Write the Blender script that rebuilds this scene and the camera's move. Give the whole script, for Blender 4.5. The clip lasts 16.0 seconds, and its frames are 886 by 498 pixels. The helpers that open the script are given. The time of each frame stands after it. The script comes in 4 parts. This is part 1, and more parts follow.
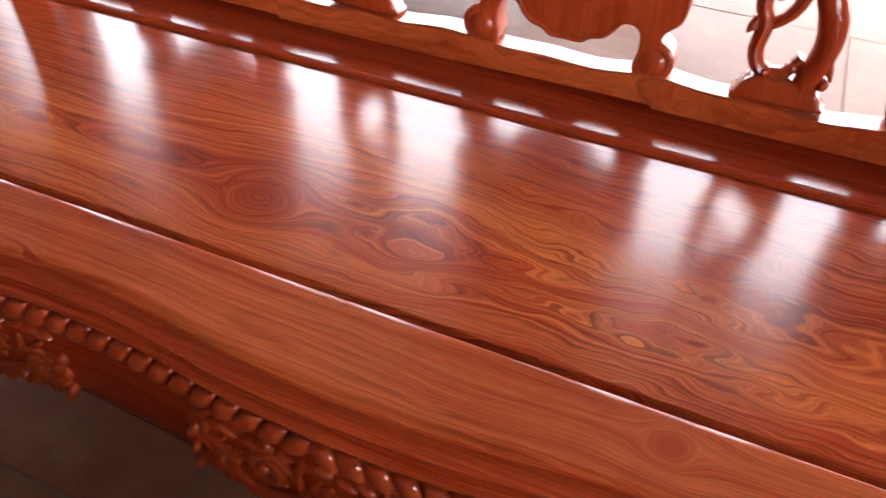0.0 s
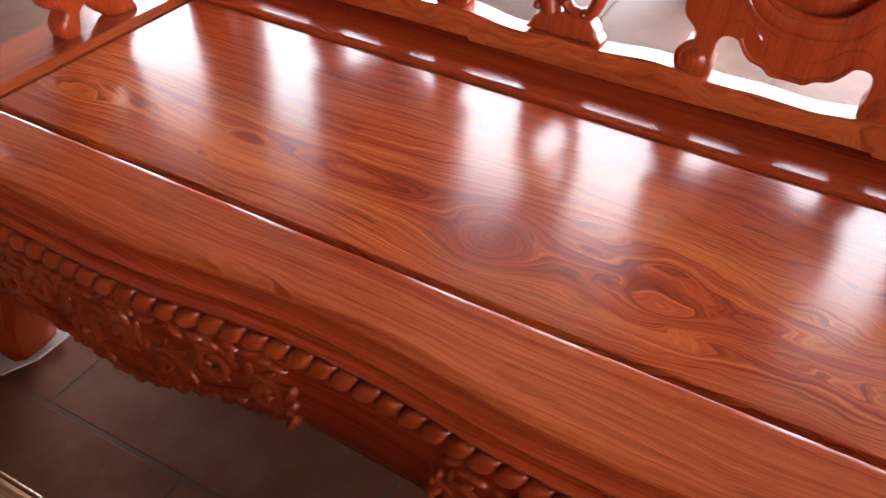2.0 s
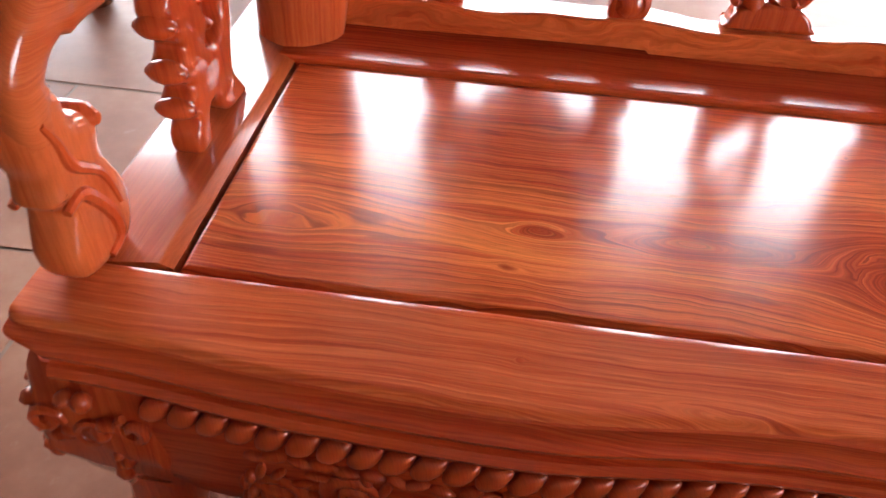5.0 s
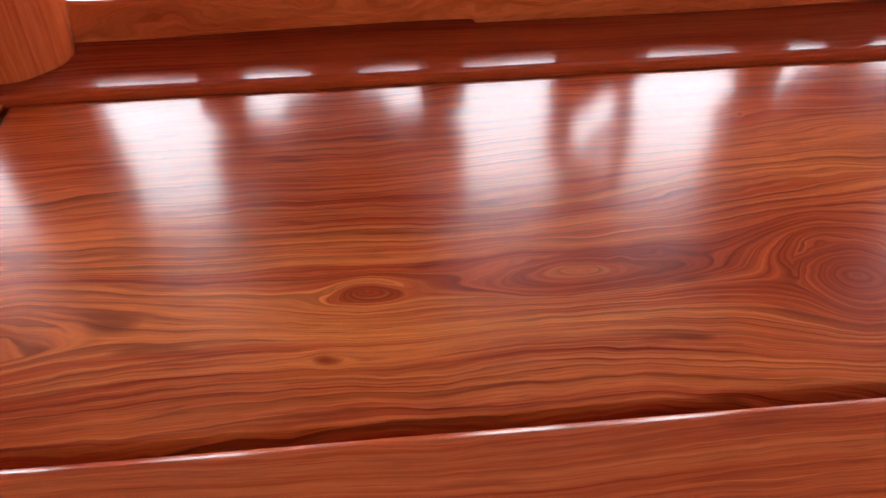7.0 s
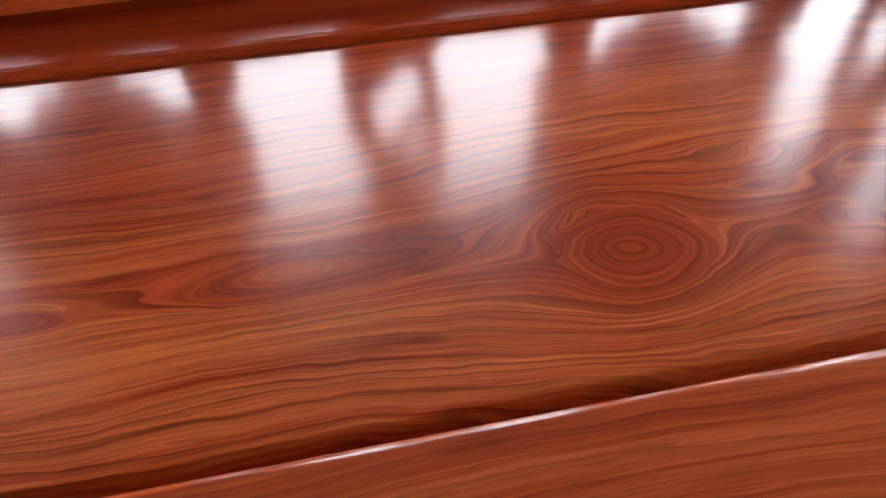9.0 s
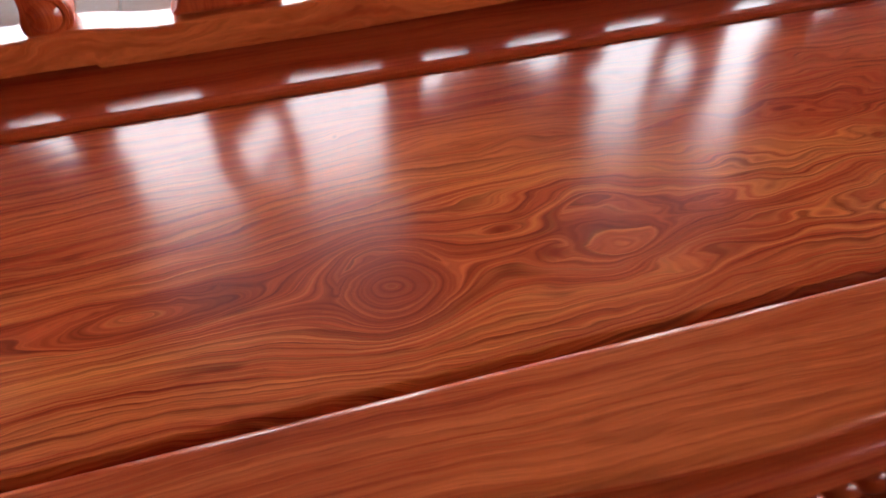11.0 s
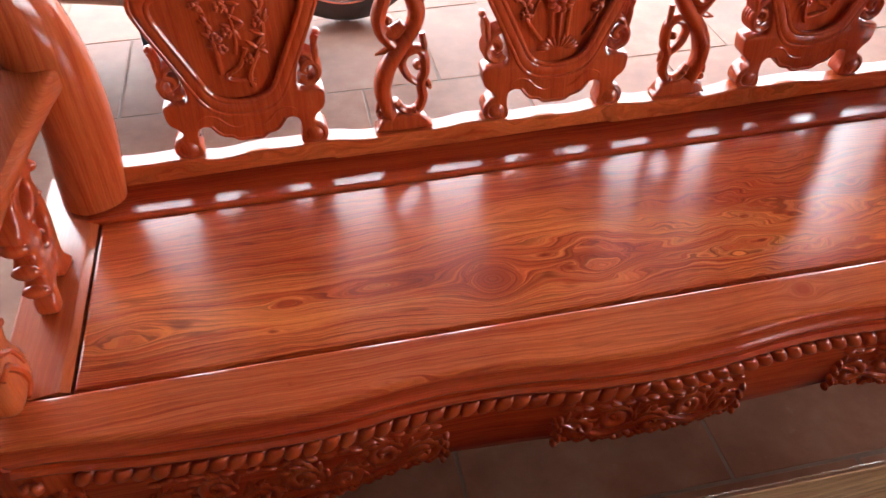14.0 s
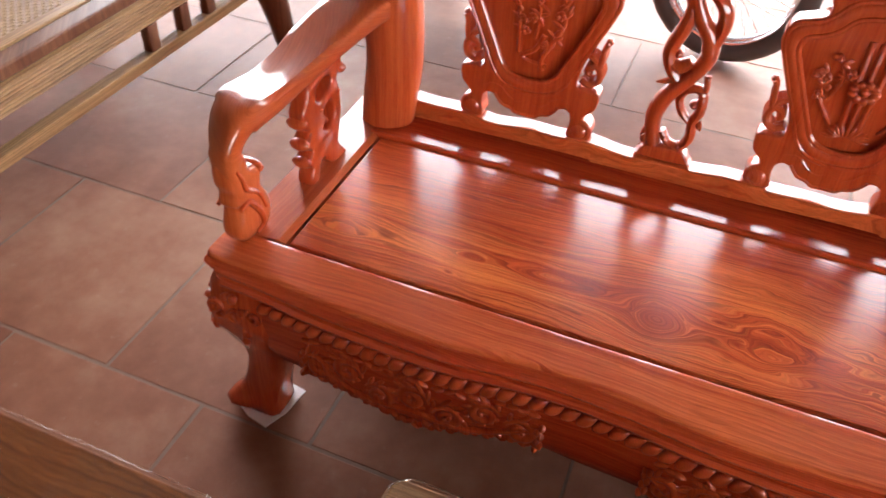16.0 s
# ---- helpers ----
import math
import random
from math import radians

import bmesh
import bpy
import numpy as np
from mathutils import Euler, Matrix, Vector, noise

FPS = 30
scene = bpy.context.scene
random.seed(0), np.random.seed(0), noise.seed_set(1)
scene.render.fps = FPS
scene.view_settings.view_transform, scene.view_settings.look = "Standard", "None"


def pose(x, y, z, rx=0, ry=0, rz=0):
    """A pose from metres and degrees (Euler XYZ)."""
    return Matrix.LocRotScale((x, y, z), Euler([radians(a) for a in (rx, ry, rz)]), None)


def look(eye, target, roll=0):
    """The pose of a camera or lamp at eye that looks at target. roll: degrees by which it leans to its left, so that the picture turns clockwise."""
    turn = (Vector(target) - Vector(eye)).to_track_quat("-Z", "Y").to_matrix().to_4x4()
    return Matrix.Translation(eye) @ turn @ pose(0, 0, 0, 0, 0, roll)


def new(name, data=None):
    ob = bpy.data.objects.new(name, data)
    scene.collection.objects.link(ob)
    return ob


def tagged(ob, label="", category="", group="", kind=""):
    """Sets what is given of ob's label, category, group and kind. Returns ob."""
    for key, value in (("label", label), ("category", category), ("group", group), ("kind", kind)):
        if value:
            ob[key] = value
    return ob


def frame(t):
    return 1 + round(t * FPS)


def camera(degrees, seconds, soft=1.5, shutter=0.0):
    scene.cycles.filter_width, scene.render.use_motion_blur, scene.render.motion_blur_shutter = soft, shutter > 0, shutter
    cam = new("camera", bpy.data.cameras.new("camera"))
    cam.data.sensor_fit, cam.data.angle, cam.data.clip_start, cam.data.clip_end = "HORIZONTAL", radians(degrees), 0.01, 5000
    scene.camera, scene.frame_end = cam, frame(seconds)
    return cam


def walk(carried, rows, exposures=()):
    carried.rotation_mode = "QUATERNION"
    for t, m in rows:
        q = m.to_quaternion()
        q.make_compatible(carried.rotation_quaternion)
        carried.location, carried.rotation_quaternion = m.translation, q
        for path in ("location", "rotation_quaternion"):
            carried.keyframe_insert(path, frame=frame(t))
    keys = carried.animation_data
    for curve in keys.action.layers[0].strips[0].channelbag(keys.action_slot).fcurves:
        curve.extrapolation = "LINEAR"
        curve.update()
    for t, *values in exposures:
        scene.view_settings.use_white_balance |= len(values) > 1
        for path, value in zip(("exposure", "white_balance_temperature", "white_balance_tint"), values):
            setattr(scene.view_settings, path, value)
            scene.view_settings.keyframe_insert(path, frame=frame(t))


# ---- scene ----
cam = camera(58.0, 16.0, shutter=0.5)
PATH = [
    (0, (1.053, -0.448, 0.916), (0.489, 0.977, -0.37), 3.4),
    (0.5, (1.021, -0.448, 0.933), (0.385, 0.924, -0.376), 3.0),
    (1, (0.951, -0.453, 0.938), (0.308, 0.905, -0.382), 3.5),
    (1.5, (0.889, -0.467, 0.932), (0.255, 0.898, -0.384), 3.9),
    (2, (0.848, -0.491, 0.938), (0.21, 0.878, -0.373), 4.2),
    (2.5, (0.765, -0.52, 0.949), (0.122, 0.853, -0.356), 4.0),
    (3, (0.638, -0.542, 0.992), (0.036, 0.814, -0.349), 3.4),
    (5.5, (0.265, -0.396, 0.857), (0.21, 1.091, -0.479), 2.1),
    (6, (0.274, -0.329, 0.827), (0.308, 1.151, -0.518), 1.3),
    (6.5, (0.295, -0.277, 0.796), (0.388, 1.202, -0.547), 0.5),
    (7, (0.324, -0.25, 0.779), (0.45, 1.227, -0.564), -0.6),
    (7.5, (0.346, -0.225, 0.746), (0.529, 1.258, -0.585), 0.1),
    (8, (0.398, -0.199, 0.701), (0.587, 1.285, -0.626), -1.0),
    (10.5, (0.518, -0.215, 0.718), (0.954, 1.226, -0.599), -0.5),
    (11, (0.557, -0.298, 0.835), (0.937, 1.094, -0.55), -1.2),
    (11.5, (0.596, -0.4, 0.902), (0.975, 1.027, -0.446), -1.6),
    (12, (0.631, -0.493, 0.957), (0.975, 0.963, -0.371), -1.5),
    (12.5, (0.668, -0.597, 1.048), (0.902, 0.889, -0.27), -1.7),
    (13, (0.633, -0.694, 1.169), (0.837, 0.796, -0.151), -1.3),
    (13.5, (0.493, -0.758, 1.263), (0.747, 0.705, -0.077), -1.4),
    (14, (0.379, -0.769, 1.299), (0.66, 0.682, -0.049), -1.1),
    (14.5, (0.361, -0.783, 1.313), (0.498, 0.694, -0.027), -0.3),
    (15, (0.446, -0.815, 1.317), (0.352, 0.678, -0.011), 0.7),
    (15.5, (0.547, -0.837, 1.338), (0.189, 0.616, 0.011), 1.6),
    (16, (0.613, -0.858, 1.334), (0.091, 0.541, 0.004), 3.0),
]
walk(cam, [(t, look(eye, target, roll)) for t, eye, target, roll in PATH], [(0, 0.4), (2, 0.45), (3, 0.6), (5.5, 0.88), (6.2, 0.64), (7, 0.3), (8, 0.08), (10.5, 0.12), (11.2, 0.2), (12.5, 0.14), (13.2, 0.38), (14, 0.58), (14.8, 0.72), (16, 0.8)])

# ---- world and light: a covered porch, open to an overcast yard behind the bench ----
world = bpy.data.worlds.new("overcast_sky")
scene.world = world
world.use_nodes = True
wn = world.node_tree
sky = wn.nodes.new("ShaderNodeTexSky")
sky.sky_type, sky.sun_disc = "NISHITA", False
sky.sun_elevation, sky.sun_rotation = radians(48), radians(-20)
sky.dust_density, sky.ozone_density = 4.0, 1.0
cloud = wn.nodes.new("ShaderNodeMix")
cloud.data_type = "RGBA"
cloud.inputs[0].default_value = 0.85
cloud.inputs[7].default_value = (92, 95, 103, 1)
wn.links.new(sky.outputs[0], cloud.inputs[6])
wn.links.new(cloud.outputs[2], wn.nodes["Background"].inputs[0])
wn.nodes["Background"].inputs[1].default_value = 0.128
sun = new("sun", bpy.data.lights.new("sun", "SUN"))
sun.data.energy, sun.data.angle, sun.data.color = 0.15, radians(25), (1, 0.96, 0.9)
sun.matrix_world = look((0, 9, 10), (0, 0, 0))


# ---- materials ----
class Net:
    """A small helper to write node arithmetic."""

    def __init__(self, name):
        self.mat = bpy.data.materials.new(name)
        self.mat.use_nodes = True
        self.t = self.mat.node_tree
        self.b = self.t.nodes["Principled BSDF"]
        self.tc = self.t.nodes.new("ShaderNodeTexCoord")
        self.sep = None

    def xyz(self):
        if not self.sep:
            self.sep = self.t.nodes.new("ShaderNodeSeparateXYZ")
            self.t.links.new(self.tc.outputs["Object"], self.sep.inputs[0])
        return self.sep.outputs

    def put(self, socket, v):
        if isinstance(v, (int, float, tuple)):
            socket.default_value = v
        else:
            self.t.links.new(v, socket)

    def m(self, op, a, b=0.0, c=0.0):
        n = self.t.nodes.new("ShaderNodeMath")
        n.operation = op
        for i, v in enumerate((a, b, c)):
            self.put(n.inputs[i], v)
        return n.outputs[0]

    def add(self, a, b):
        return self.m("ADD", a, b)

    def mul(self, a, b):
        return self.m("MULTIPLY", a, b)

    def vec(self, x, y, z):
        n = self.t.nodes.new("ShaderNodeCombineXYZ")
        for i, v in enumerate((x, y, z)):
            self.put(n.inputs[i], v)
        return n.outputs[0]

    def noise(self, v, scale=1.0, detail=2.0, rough=0.5):
        n = self.t.nodes.new("ShaderNodeTexNoise")
        self.put(n.inputs["Vector"], v)
        n.inputs["Scale"].default_value, n.inputs["Detail"].default_value, n.inputs["Roughness"].default_value = scale, detail, rough
        return n.outputs[0]

    def ramp(self, fac, stops):
        n = self.t.nodes.new("ShaderNodeValToRGB")
        self.put(n.inputs[0], fac)
        e = n.color_ramp.elements
        while len(e) < len(stops):
            e.new(0.5)
        for el, (p, c) in zip(e, stops):
            el.position = p
            el.color = (*c, 1) if isinstance(c, tuple) else (c, c, c, 1)
        return n.outputs[0]

    def mix(self, fac, a, b, blend="MIX"):
        n = self.t.nodes.new("ShaderNodeMix")
        n.data_type, n.blend_type = "RGBA", blend
        self.put(n.inputs[0], fac)
        for i, v in ((6, a), (7, b)):
            if isinstance(v, tuple):
                v = (*v, 1)
            self.put(n.inputs[i], v)
        return n.outputs[2]

    def bump(self, height, strength, distance=0.002, after=None):
        n = self.t.nodes.new("ShaderNodeBump")
        n.inputs["Strength"].default_value, n.inputs["Distance"].default_value = strength, distance
        self.put(n.inputs["Height"], height)
        if after:
            self.t.links.new(after, n.inputs["Normal"])
        return n.outputs[0]

    def done(self, color=None, rough=None, normal=None, **kw):
        if color is not None:
            self.put(self.b.inputs["Base Color"], (*color, 1) if isinstance(color, tuple) else color)
        if rough is not None:
            self.put(self.b.inputs["Roughness"], rough)
        if normal is not None:
            self.put(self.b.inputs["Normal"], normal)
        for k, v in kw.items():
            self.put(self.b.inputs[k], v)
        return self.mat


def wood(name, axis=0, knots=(), seed=0.0, flame=None, coat=1.0, coat_rough=0.05, dark=(0.17, 0.015, 0.005), mid=(0.43, 0.056, 0.013), light=(0.70, 0.175, 0.038),
         freq=1.0, warp=1.0, lines=0.6, spec=0.04, heart=None):
    """Lacquered rosewood. The grain runs along the given axis; each knot (x, y, radius, stretch, ring rise, darkness)
    closes the growth rings upon itself and the grain flows past it on both sides. heart: a paler streak (y, half width)."""
    n = Net(name)
    p = n.xyz()
    a, b, c = p[axis], p[(axis + 1) % 3], p[(axis + 2) % 3]
    if axis == 0 and knots:
        across = b
    else:
        across = n.add(b, n.mul(c, 0.8))
    low = n.noise(n.vec(n.mul(a, 2.0), n.mul(b, 5.0), n.add(n.mul(c, 5.0), seed)), 1.0, 2.0)
    f = n.add(across, n.mul(n.add(low, -0.5), 0.10 * warp))
    mid_n = n.noise(n.vec(n.mul(a, 7.0), n.mul(b, 17.0), n.add(n.mul(c, 17.0), seed + 3)), 1.0, 2.0)
    amp = 0.022 * warp
    if flame:
        fx, fy, fr, fa = flame
        dx, dy = n.mul(n.add(a, -fx), 1 / fr), n.mul(n.add(b, -fy), 1 / (0.55 * fr))
        g = n.m("EXPONENT", n.mul(n.add(n.mul(dx, dx), n.mul(dy, dy)), -1.0))
        amp = n.add(n.mul(g, fa), 0.022 * warp)
    f = n.add(f, n.mul(n.add(mid_n, -0.5), amp))
    curl = n.noise(n.vec(n.mul(a, 26.0), n.mul(b, 40.0), n.add(n.mul(c, 40.0), seed + 5)), 1.0, 2.0)
    f = n.add(f, n.mul(n.add(curl, -0.5), 0.007 * warp))
    core = pale = None
    if knots:
        wide = n.noise(n.vec(n.mul(a, 11.0), n.mul(b, 13.0), seed + 41), 1.0, 2.0)
        wa, wb = n.add(a, n.mul(n.add(wide, -0.5), 0.030)), n.add(b, n.add(n.mul(n.add(mid_n, -0.5), 0.028), n.mul(n.add(curl, -0.5), 0.010)))
    for kx, ky, kr, stretch, rise, kd in knots:
        dx, dy = n.mul(n.add(wa, -kx), 1 / stretch), n.add(wb, -ky)
        r = n.m("SQRT", n.add(n.mul(dx, dx), n.mul(dy, dy)))
        q = n.m("DIVIDE", kr, n.m("MAXIMUM", r, kr))
        f = n.m("SUBTRACT", f, n.mul(n.mul(dy, q), q))
        inner = n.m("MAXIMUM", n.m("SUBTRACT", kr, r), 0.0)
        f = n.add(f, n.mul(inner, rise))
        if kd:
            k4 = n.mul(n.m("MINIMUM", n.mul(inner, 1.6 / kr), 1.0), abs(kd))
            if kd < 0:
                pale = k4 if pale is None else n.m("MAXIMUM", pale, k4)
            else:
                core = k4 if core is None else n.m("MAXIMUM", core, k4)
    rings = n.noise(n.vec(n.mul(f, 95 * freq), n.mul(a, 1.1), seed), 1.0, 4.0, 0.65)
    fine = n.noise(n.vec(n.mul(f, 420 * freq), n.mul(a, 3.5), seed + 7), 1.0, 3.0, 0.65)
    slip = n.noise(n.vec(n.mul(f, 60 * freq), n.mul(a, 2.0), seed + 13), 1.0, 2.0)
    year = n.m("FRACT", n.add(n.mul(f, 118 * freq), n.mul(slip, 3.2)))
    pores = n.noise(n.vec(n.mul(f, 700), n.mul(a, 24.0), seed), 1.0, 1.0)
    tone = n.noise(n.vec(n.mul(a, 2.4), n.mul(f, 14.0), n.mul(c, 4.0)), 1.0, 3.0)
    fleck = n.noise(n.vec(n.mul(a, 9.0), n.mul(f, 55.0), seed + 31), 1.0, 2.0)
    v = n.add(n.add(n.mul(rings, 0.36), n.mul(fine, 0.34)), n.mul(tone, 0.3))
    bunch = n.ramp(n.noise(n.vec(n.mul(a, 4.5), n.mul(f, 34.0), seed + 21), 1.0, 2.0), ((0.36, 0.25), (0.54, 1.0)))
    col = n.ramp(v, ((0.34, dark), (0.44, mid), (0.53, light), (0.66, tuple(x * 1.12 for x in light))))
    line = n.mul(n.m("POWER", year, 3.5), n.m("SUBTRACT", 1.0, n.m("POWER", year, 60.0)))
    deep = (dark[0] * 0.55, dark[1] * 0.5, dark[2] * 0.7)
    col = n.mix(n.mul(n.mul(line, bunch), lines), col, deep)
    thin = n.m("FRACT", n.add(n.mul(f, 270 * freq), n.mul(slip, 5.0)))
    bunch2 = n.ramp(n.noise(n.vec(n.mul(a, 3.2), n.mul(f, 24.0), seed + 27), 1.0, 2.0), ((0.40, 0.0), (0.58, 1.0)))
    col = n.mix(n.mul(n.mul(n.m("POWER", thin, 2.5), bunch2), 0.4 * lines), col, deep)
    col = n.mix(n.mul(n.ramp(fleck, ((0.64, 0.0), (0.72, 1.0))), 0.7 * lines), col, deep)
    col = n.mix(n.mul(n.ramp(pores, ((0.3, 1.0), (0.38, 0.0))), 0.4), col, dark)
    fibre = n.noise(n.vec(n.mul(f, 1500), n.mul(a, 30.0), seed + 17), 1.0, 2.0, 0.6)
    col = n.mix(0.6, col, n.ramp(fibre, ((0.32, 0.55), (0.68, 1.0))), "MULTIPLY")
    if pale is not None:
        col = n.mix(n.mul(pale, 0.45), col, tuple(x * 0.35 + y * 0.65 for x, y in zip(mid, light)))
    if core is not None:
        col = n.mix(n.mul(core, 0.6), col, tuple(x * 1.1 for x in dark))
    if heart:
        hy = n.mul(n.add(n.add(f, n.mul(n.add(low, -0.5), 0.16)), -heart[0]), 1 / heart[1])
        hm = n.m("EXPONENT", n.mul(n.mul(hy, hy), -1.0))
        col = n.mix(hm, n.mix(1.0, col, (0.92, 0.70, 0.66), "MULTIPLY"), n.mix(1.0, col, (1.20, 1.34, 1.34), "MULTIPLY"))
    wave = n.noise(n.vec(n.mul(a, 9), n.mul(b, 14), n.mul(c, 14)), 1.0, 2.0)
    nor = n.bump(wave, 0.10, 0.004)
    nor2 = n.bump(fine, 0.04, 0.0006, nor)
    n.put(n.b.inputs["Coat Normal"], nor)
    return n.done(col, 0.42, nor2, **{"Coat Weight": coat, "Coat Roughness": coat_rough, "Coat IOR": 1.5, "Specular IOR Level": spec})


XC, LEN, DEEP, SEAT = 0.825, 1.65, 0.376, 0.412
M_SEAT = wood("rosewood_seat", 0, (
    (0.628, 0.104, 0.038, 1.12, 1.05, 0.9), (0.805, 0.118, 0.034, 1.0, 0.1, 0.15), (0.753, 0.098, 0.009, 1.6, 0.4, 1.3), (0.725, 0.138, 0.006, 2.6, 0.3, 1.2),
    (0.45, 0.122, 0.020, 3.8, 0.55, -0.2), (0.303, 0.117, 0.011, 2.4, 0.8, 0.8), (0.283, 0.061, 0.005, 2.0, 0.3, 1.2), (0.072, 0.095, 0.018, 2.6, 0.3, 0.0),
    (0.619, 0.294, 0.003, 1.2, 0.3, 1.2), (0.845, 0.062, 0.008, 3.0, 0.1, -1.0), (1.13, 0.165, 0.026, 2.3, 0.5, -0.2), (1.085, 0.155, 0.006, 1.6, 0.4, 1.3),
    (1.03, 0.215, 0.010, 3.0, 0.3, 0.0), (1.36, 0.13, 0.016, 3.4, 0.5, 0.0)), 1.0,
    (1.08, 0.15, 0.30, 0.11), coat_rough=0.18, coat=0.8, spec=0.03, lines=0.8, warp=0.75, dark=(0.21, 0.017, 0.005), mid=(0.52, 0.066, 0.016), light=(0.74, 0.168, 0.039), heart=(0.11, 0.085))
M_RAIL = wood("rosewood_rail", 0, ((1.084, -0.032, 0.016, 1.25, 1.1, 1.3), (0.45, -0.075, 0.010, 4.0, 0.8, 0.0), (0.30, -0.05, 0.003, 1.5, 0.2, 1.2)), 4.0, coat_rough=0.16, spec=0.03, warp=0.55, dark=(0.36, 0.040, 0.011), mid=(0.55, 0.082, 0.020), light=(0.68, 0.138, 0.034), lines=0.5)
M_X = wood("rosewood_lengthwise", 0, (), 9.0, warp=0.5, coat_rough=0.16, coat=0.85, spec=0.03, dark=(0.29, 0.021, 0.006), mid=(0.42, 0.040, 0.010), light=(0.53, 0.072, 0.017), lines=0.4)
M_Y = wood("rosewood_side", 1, (), 5.0, warp=0.3, coat_rough=0.12, dark=(0.37, 0.052, 0.014), mid=(0.43, 0.07, 0.018), light=(0.5, 0.10, 0.026), lines=0.12)
M_Z = wood("rosewood_upright", 2, (), 2.0, warp=0.4, coat_rough=0.10, dark=(0.33, 0.038, 0.010), mid=(0.44, 0.064, 0.016), light=(0.54, 0.105, 0.027), lines=0.2)
M_CARVE = wood("rosewood_carved", 2, (), 12.0, warp=0.6, coat_rough=0.04, dark=(0.32, 0.031, 0.009), mid=(0.43, 0.049, 0.012), light=(0.51, 0.074, 0.018), lines=0.2)
M_TABLE = wood("brown_table_wood", 0, (), 20.0, coat=0.1, coat_rough=0.2, dark=(0.05, 0.012, 0.003), mid=(0.15, 0.040, 0.010), light=(0.24, 0.070, 0.018))
M_DAYBED = wood("yellow_bamboo_wood", 1, (), 30.0, coat=0.15, coat_rough=0.3, dark=(0.1, 0.045, 0.02), mid=(0.23, 0.115, 0.048), light=(0.33, 0.18, 0.08), warp=0.2)
M_TEA = wood("tan_table_wood", 0, (), 36.0, coat=0.1, coat_rough=0.25, dark=(0.16, 0.07, 0.03), mid=(0.36, 0.17, 0.075), light=(0.48, 0.25, 0.115), warp=0.3)
M_OLD = wood("dark_old_wood", 2, (), 33.0, coat=0.2, coat_rough=0.3, dark=(0.06, 0.02, 0.01), mid=(0.125, 0.045, 0.023), light=(0.19, 0.08, 0.042), lines=0.3, warp=0.4)


def plain(name, color, rough=0.5, metal=0.0, var=0.15, scale=30.0, bump=0.05, **kw):
    n = Net(name)
    t = n.noise(n.tc.outputs["Object"], scale, 3.0)
    t2 = n.noise(n.tc.outputs["Object"], scale * 0.12, 3.0)
    k = n.add(n.mul(t, 0.5), n.mul(t2, 0.5))
    col = n.mix(k, tuple(x * (1 - var) for x in color), tuple(min(1, x * (1 + var)) for x in color))
    return n.done(col, n.add(n.mul(t2, 0.16), rough - 0.08), n.bump(t, bump, 0.002), Metallic=metal, **kw)


def terracotta(name):
    n = Net(name)
    info = n.t.nodes.new("ShaderNodeObjectInfo")
    geo = n.t.nodes.new("ShaderNodeNewGeometry")
    pos = geo.outputs["Position"]
    big = n.noise(pos, 2.2, 4.0, 0.6)
    med = n.noise(pos, 11.0, 4.0, 0.65)
    grain = n.noise(pos, 160.0, 2.0)
    k = n.add(n.add(n.mul(big, 0.6), n.mul(med, 0.35)), n.mul(n.add(info.outputs["Random"], -0.5), 0.12))
    col = n.ramp(k, ((0.36, (0.18, 0.066, 0.036)), (0.5, (0.24, 0.100, 0.058)), (0.64, (0.30, 0.150, 0.093))))
    scuff = n.ramp(n.noise(pos, 26.0, 5.0, 0.7), ((0.62, 0.0), (0.78, 1.0)))
    col = n.mix(n.mul(scuff, 0.3), col, (0.38, 0.27, 0.21))
    rough = n.add(n.mul(med, 0.22), 0.38)
    return n.done(col, rough, n.bump(n.add(n.mul(med, 0.6), n.mul(grain, 0.15)), 0.12, 0.003), **{"Specular IOR Level": 0.14})


M_TILE = terracotta("terracotta_tile")
M_GROUT = plain("cement_grout", (0.19, 0.115, 0.082), 0.9, 0, 0.3, 60, 0.3)
M_PLASTER = plain("limewashed_plaster", (0.13, 0.098, 0.076), 0.9, 0, 0.08, 14, 0.1)
M_CEIL = plain("dark_timber_ceiling", (0.07, 0.045, 0.035), 0.9, 0, 0.06, 10, 0.05)
M_YARD = plain("concrete_yard", (0.42, 0.39, 0.35), 0.9, 0, 0.2, 8, 0.2)
M_FOAM = plain("white_foam_sheet", (0.8, 0.79, 0.78), 0.7, 0, 0.06, 90, 0.2)
M_RUBBER = plain("tyre_rubber", (0.05, 0.05, 0.046), 0.62, 0, 0.3, 60, 0.3)
M_CHROME = plain("dull_chrome", (0.6, 0.6, 0.6), 0.25, 1.0, 0.08, 40, 0.02)
M_BLACK = plain("black_plastic", (0.02, 0.02, 0.023), 0.35, 0, 0.2, 40, 0.05)
M_ENGINE = plain("cast_alloy", (0.22, 0.22, 0.23), 0.45, 0.8, 0.2, 50, 0.2)
M_PAINT = plain("dark_blue_paint", (0.02, 0.03, 0.08), 0.25, 0, 0.1, 20, 0.02)


def cane_mat():
    n = Net("woven_cane")
    t = n.noise(n.tc.outputs["Object"], 40.0, 3.0)
    col = n.mix(t, (0.17, 0.085, 0.028), (0.38, 0.215, 0.08))
    return n.done(col, 0.5, n.bump(t, 0.1, 0.002))


M_CANE = cane_mat()
glass = Net("clear_table_glass")
M_GLASS = glass.done((0.965, 0.985, 0.975), 0.02, None, **{"Transmission Weight": 1.0, "IOR": 1.5})


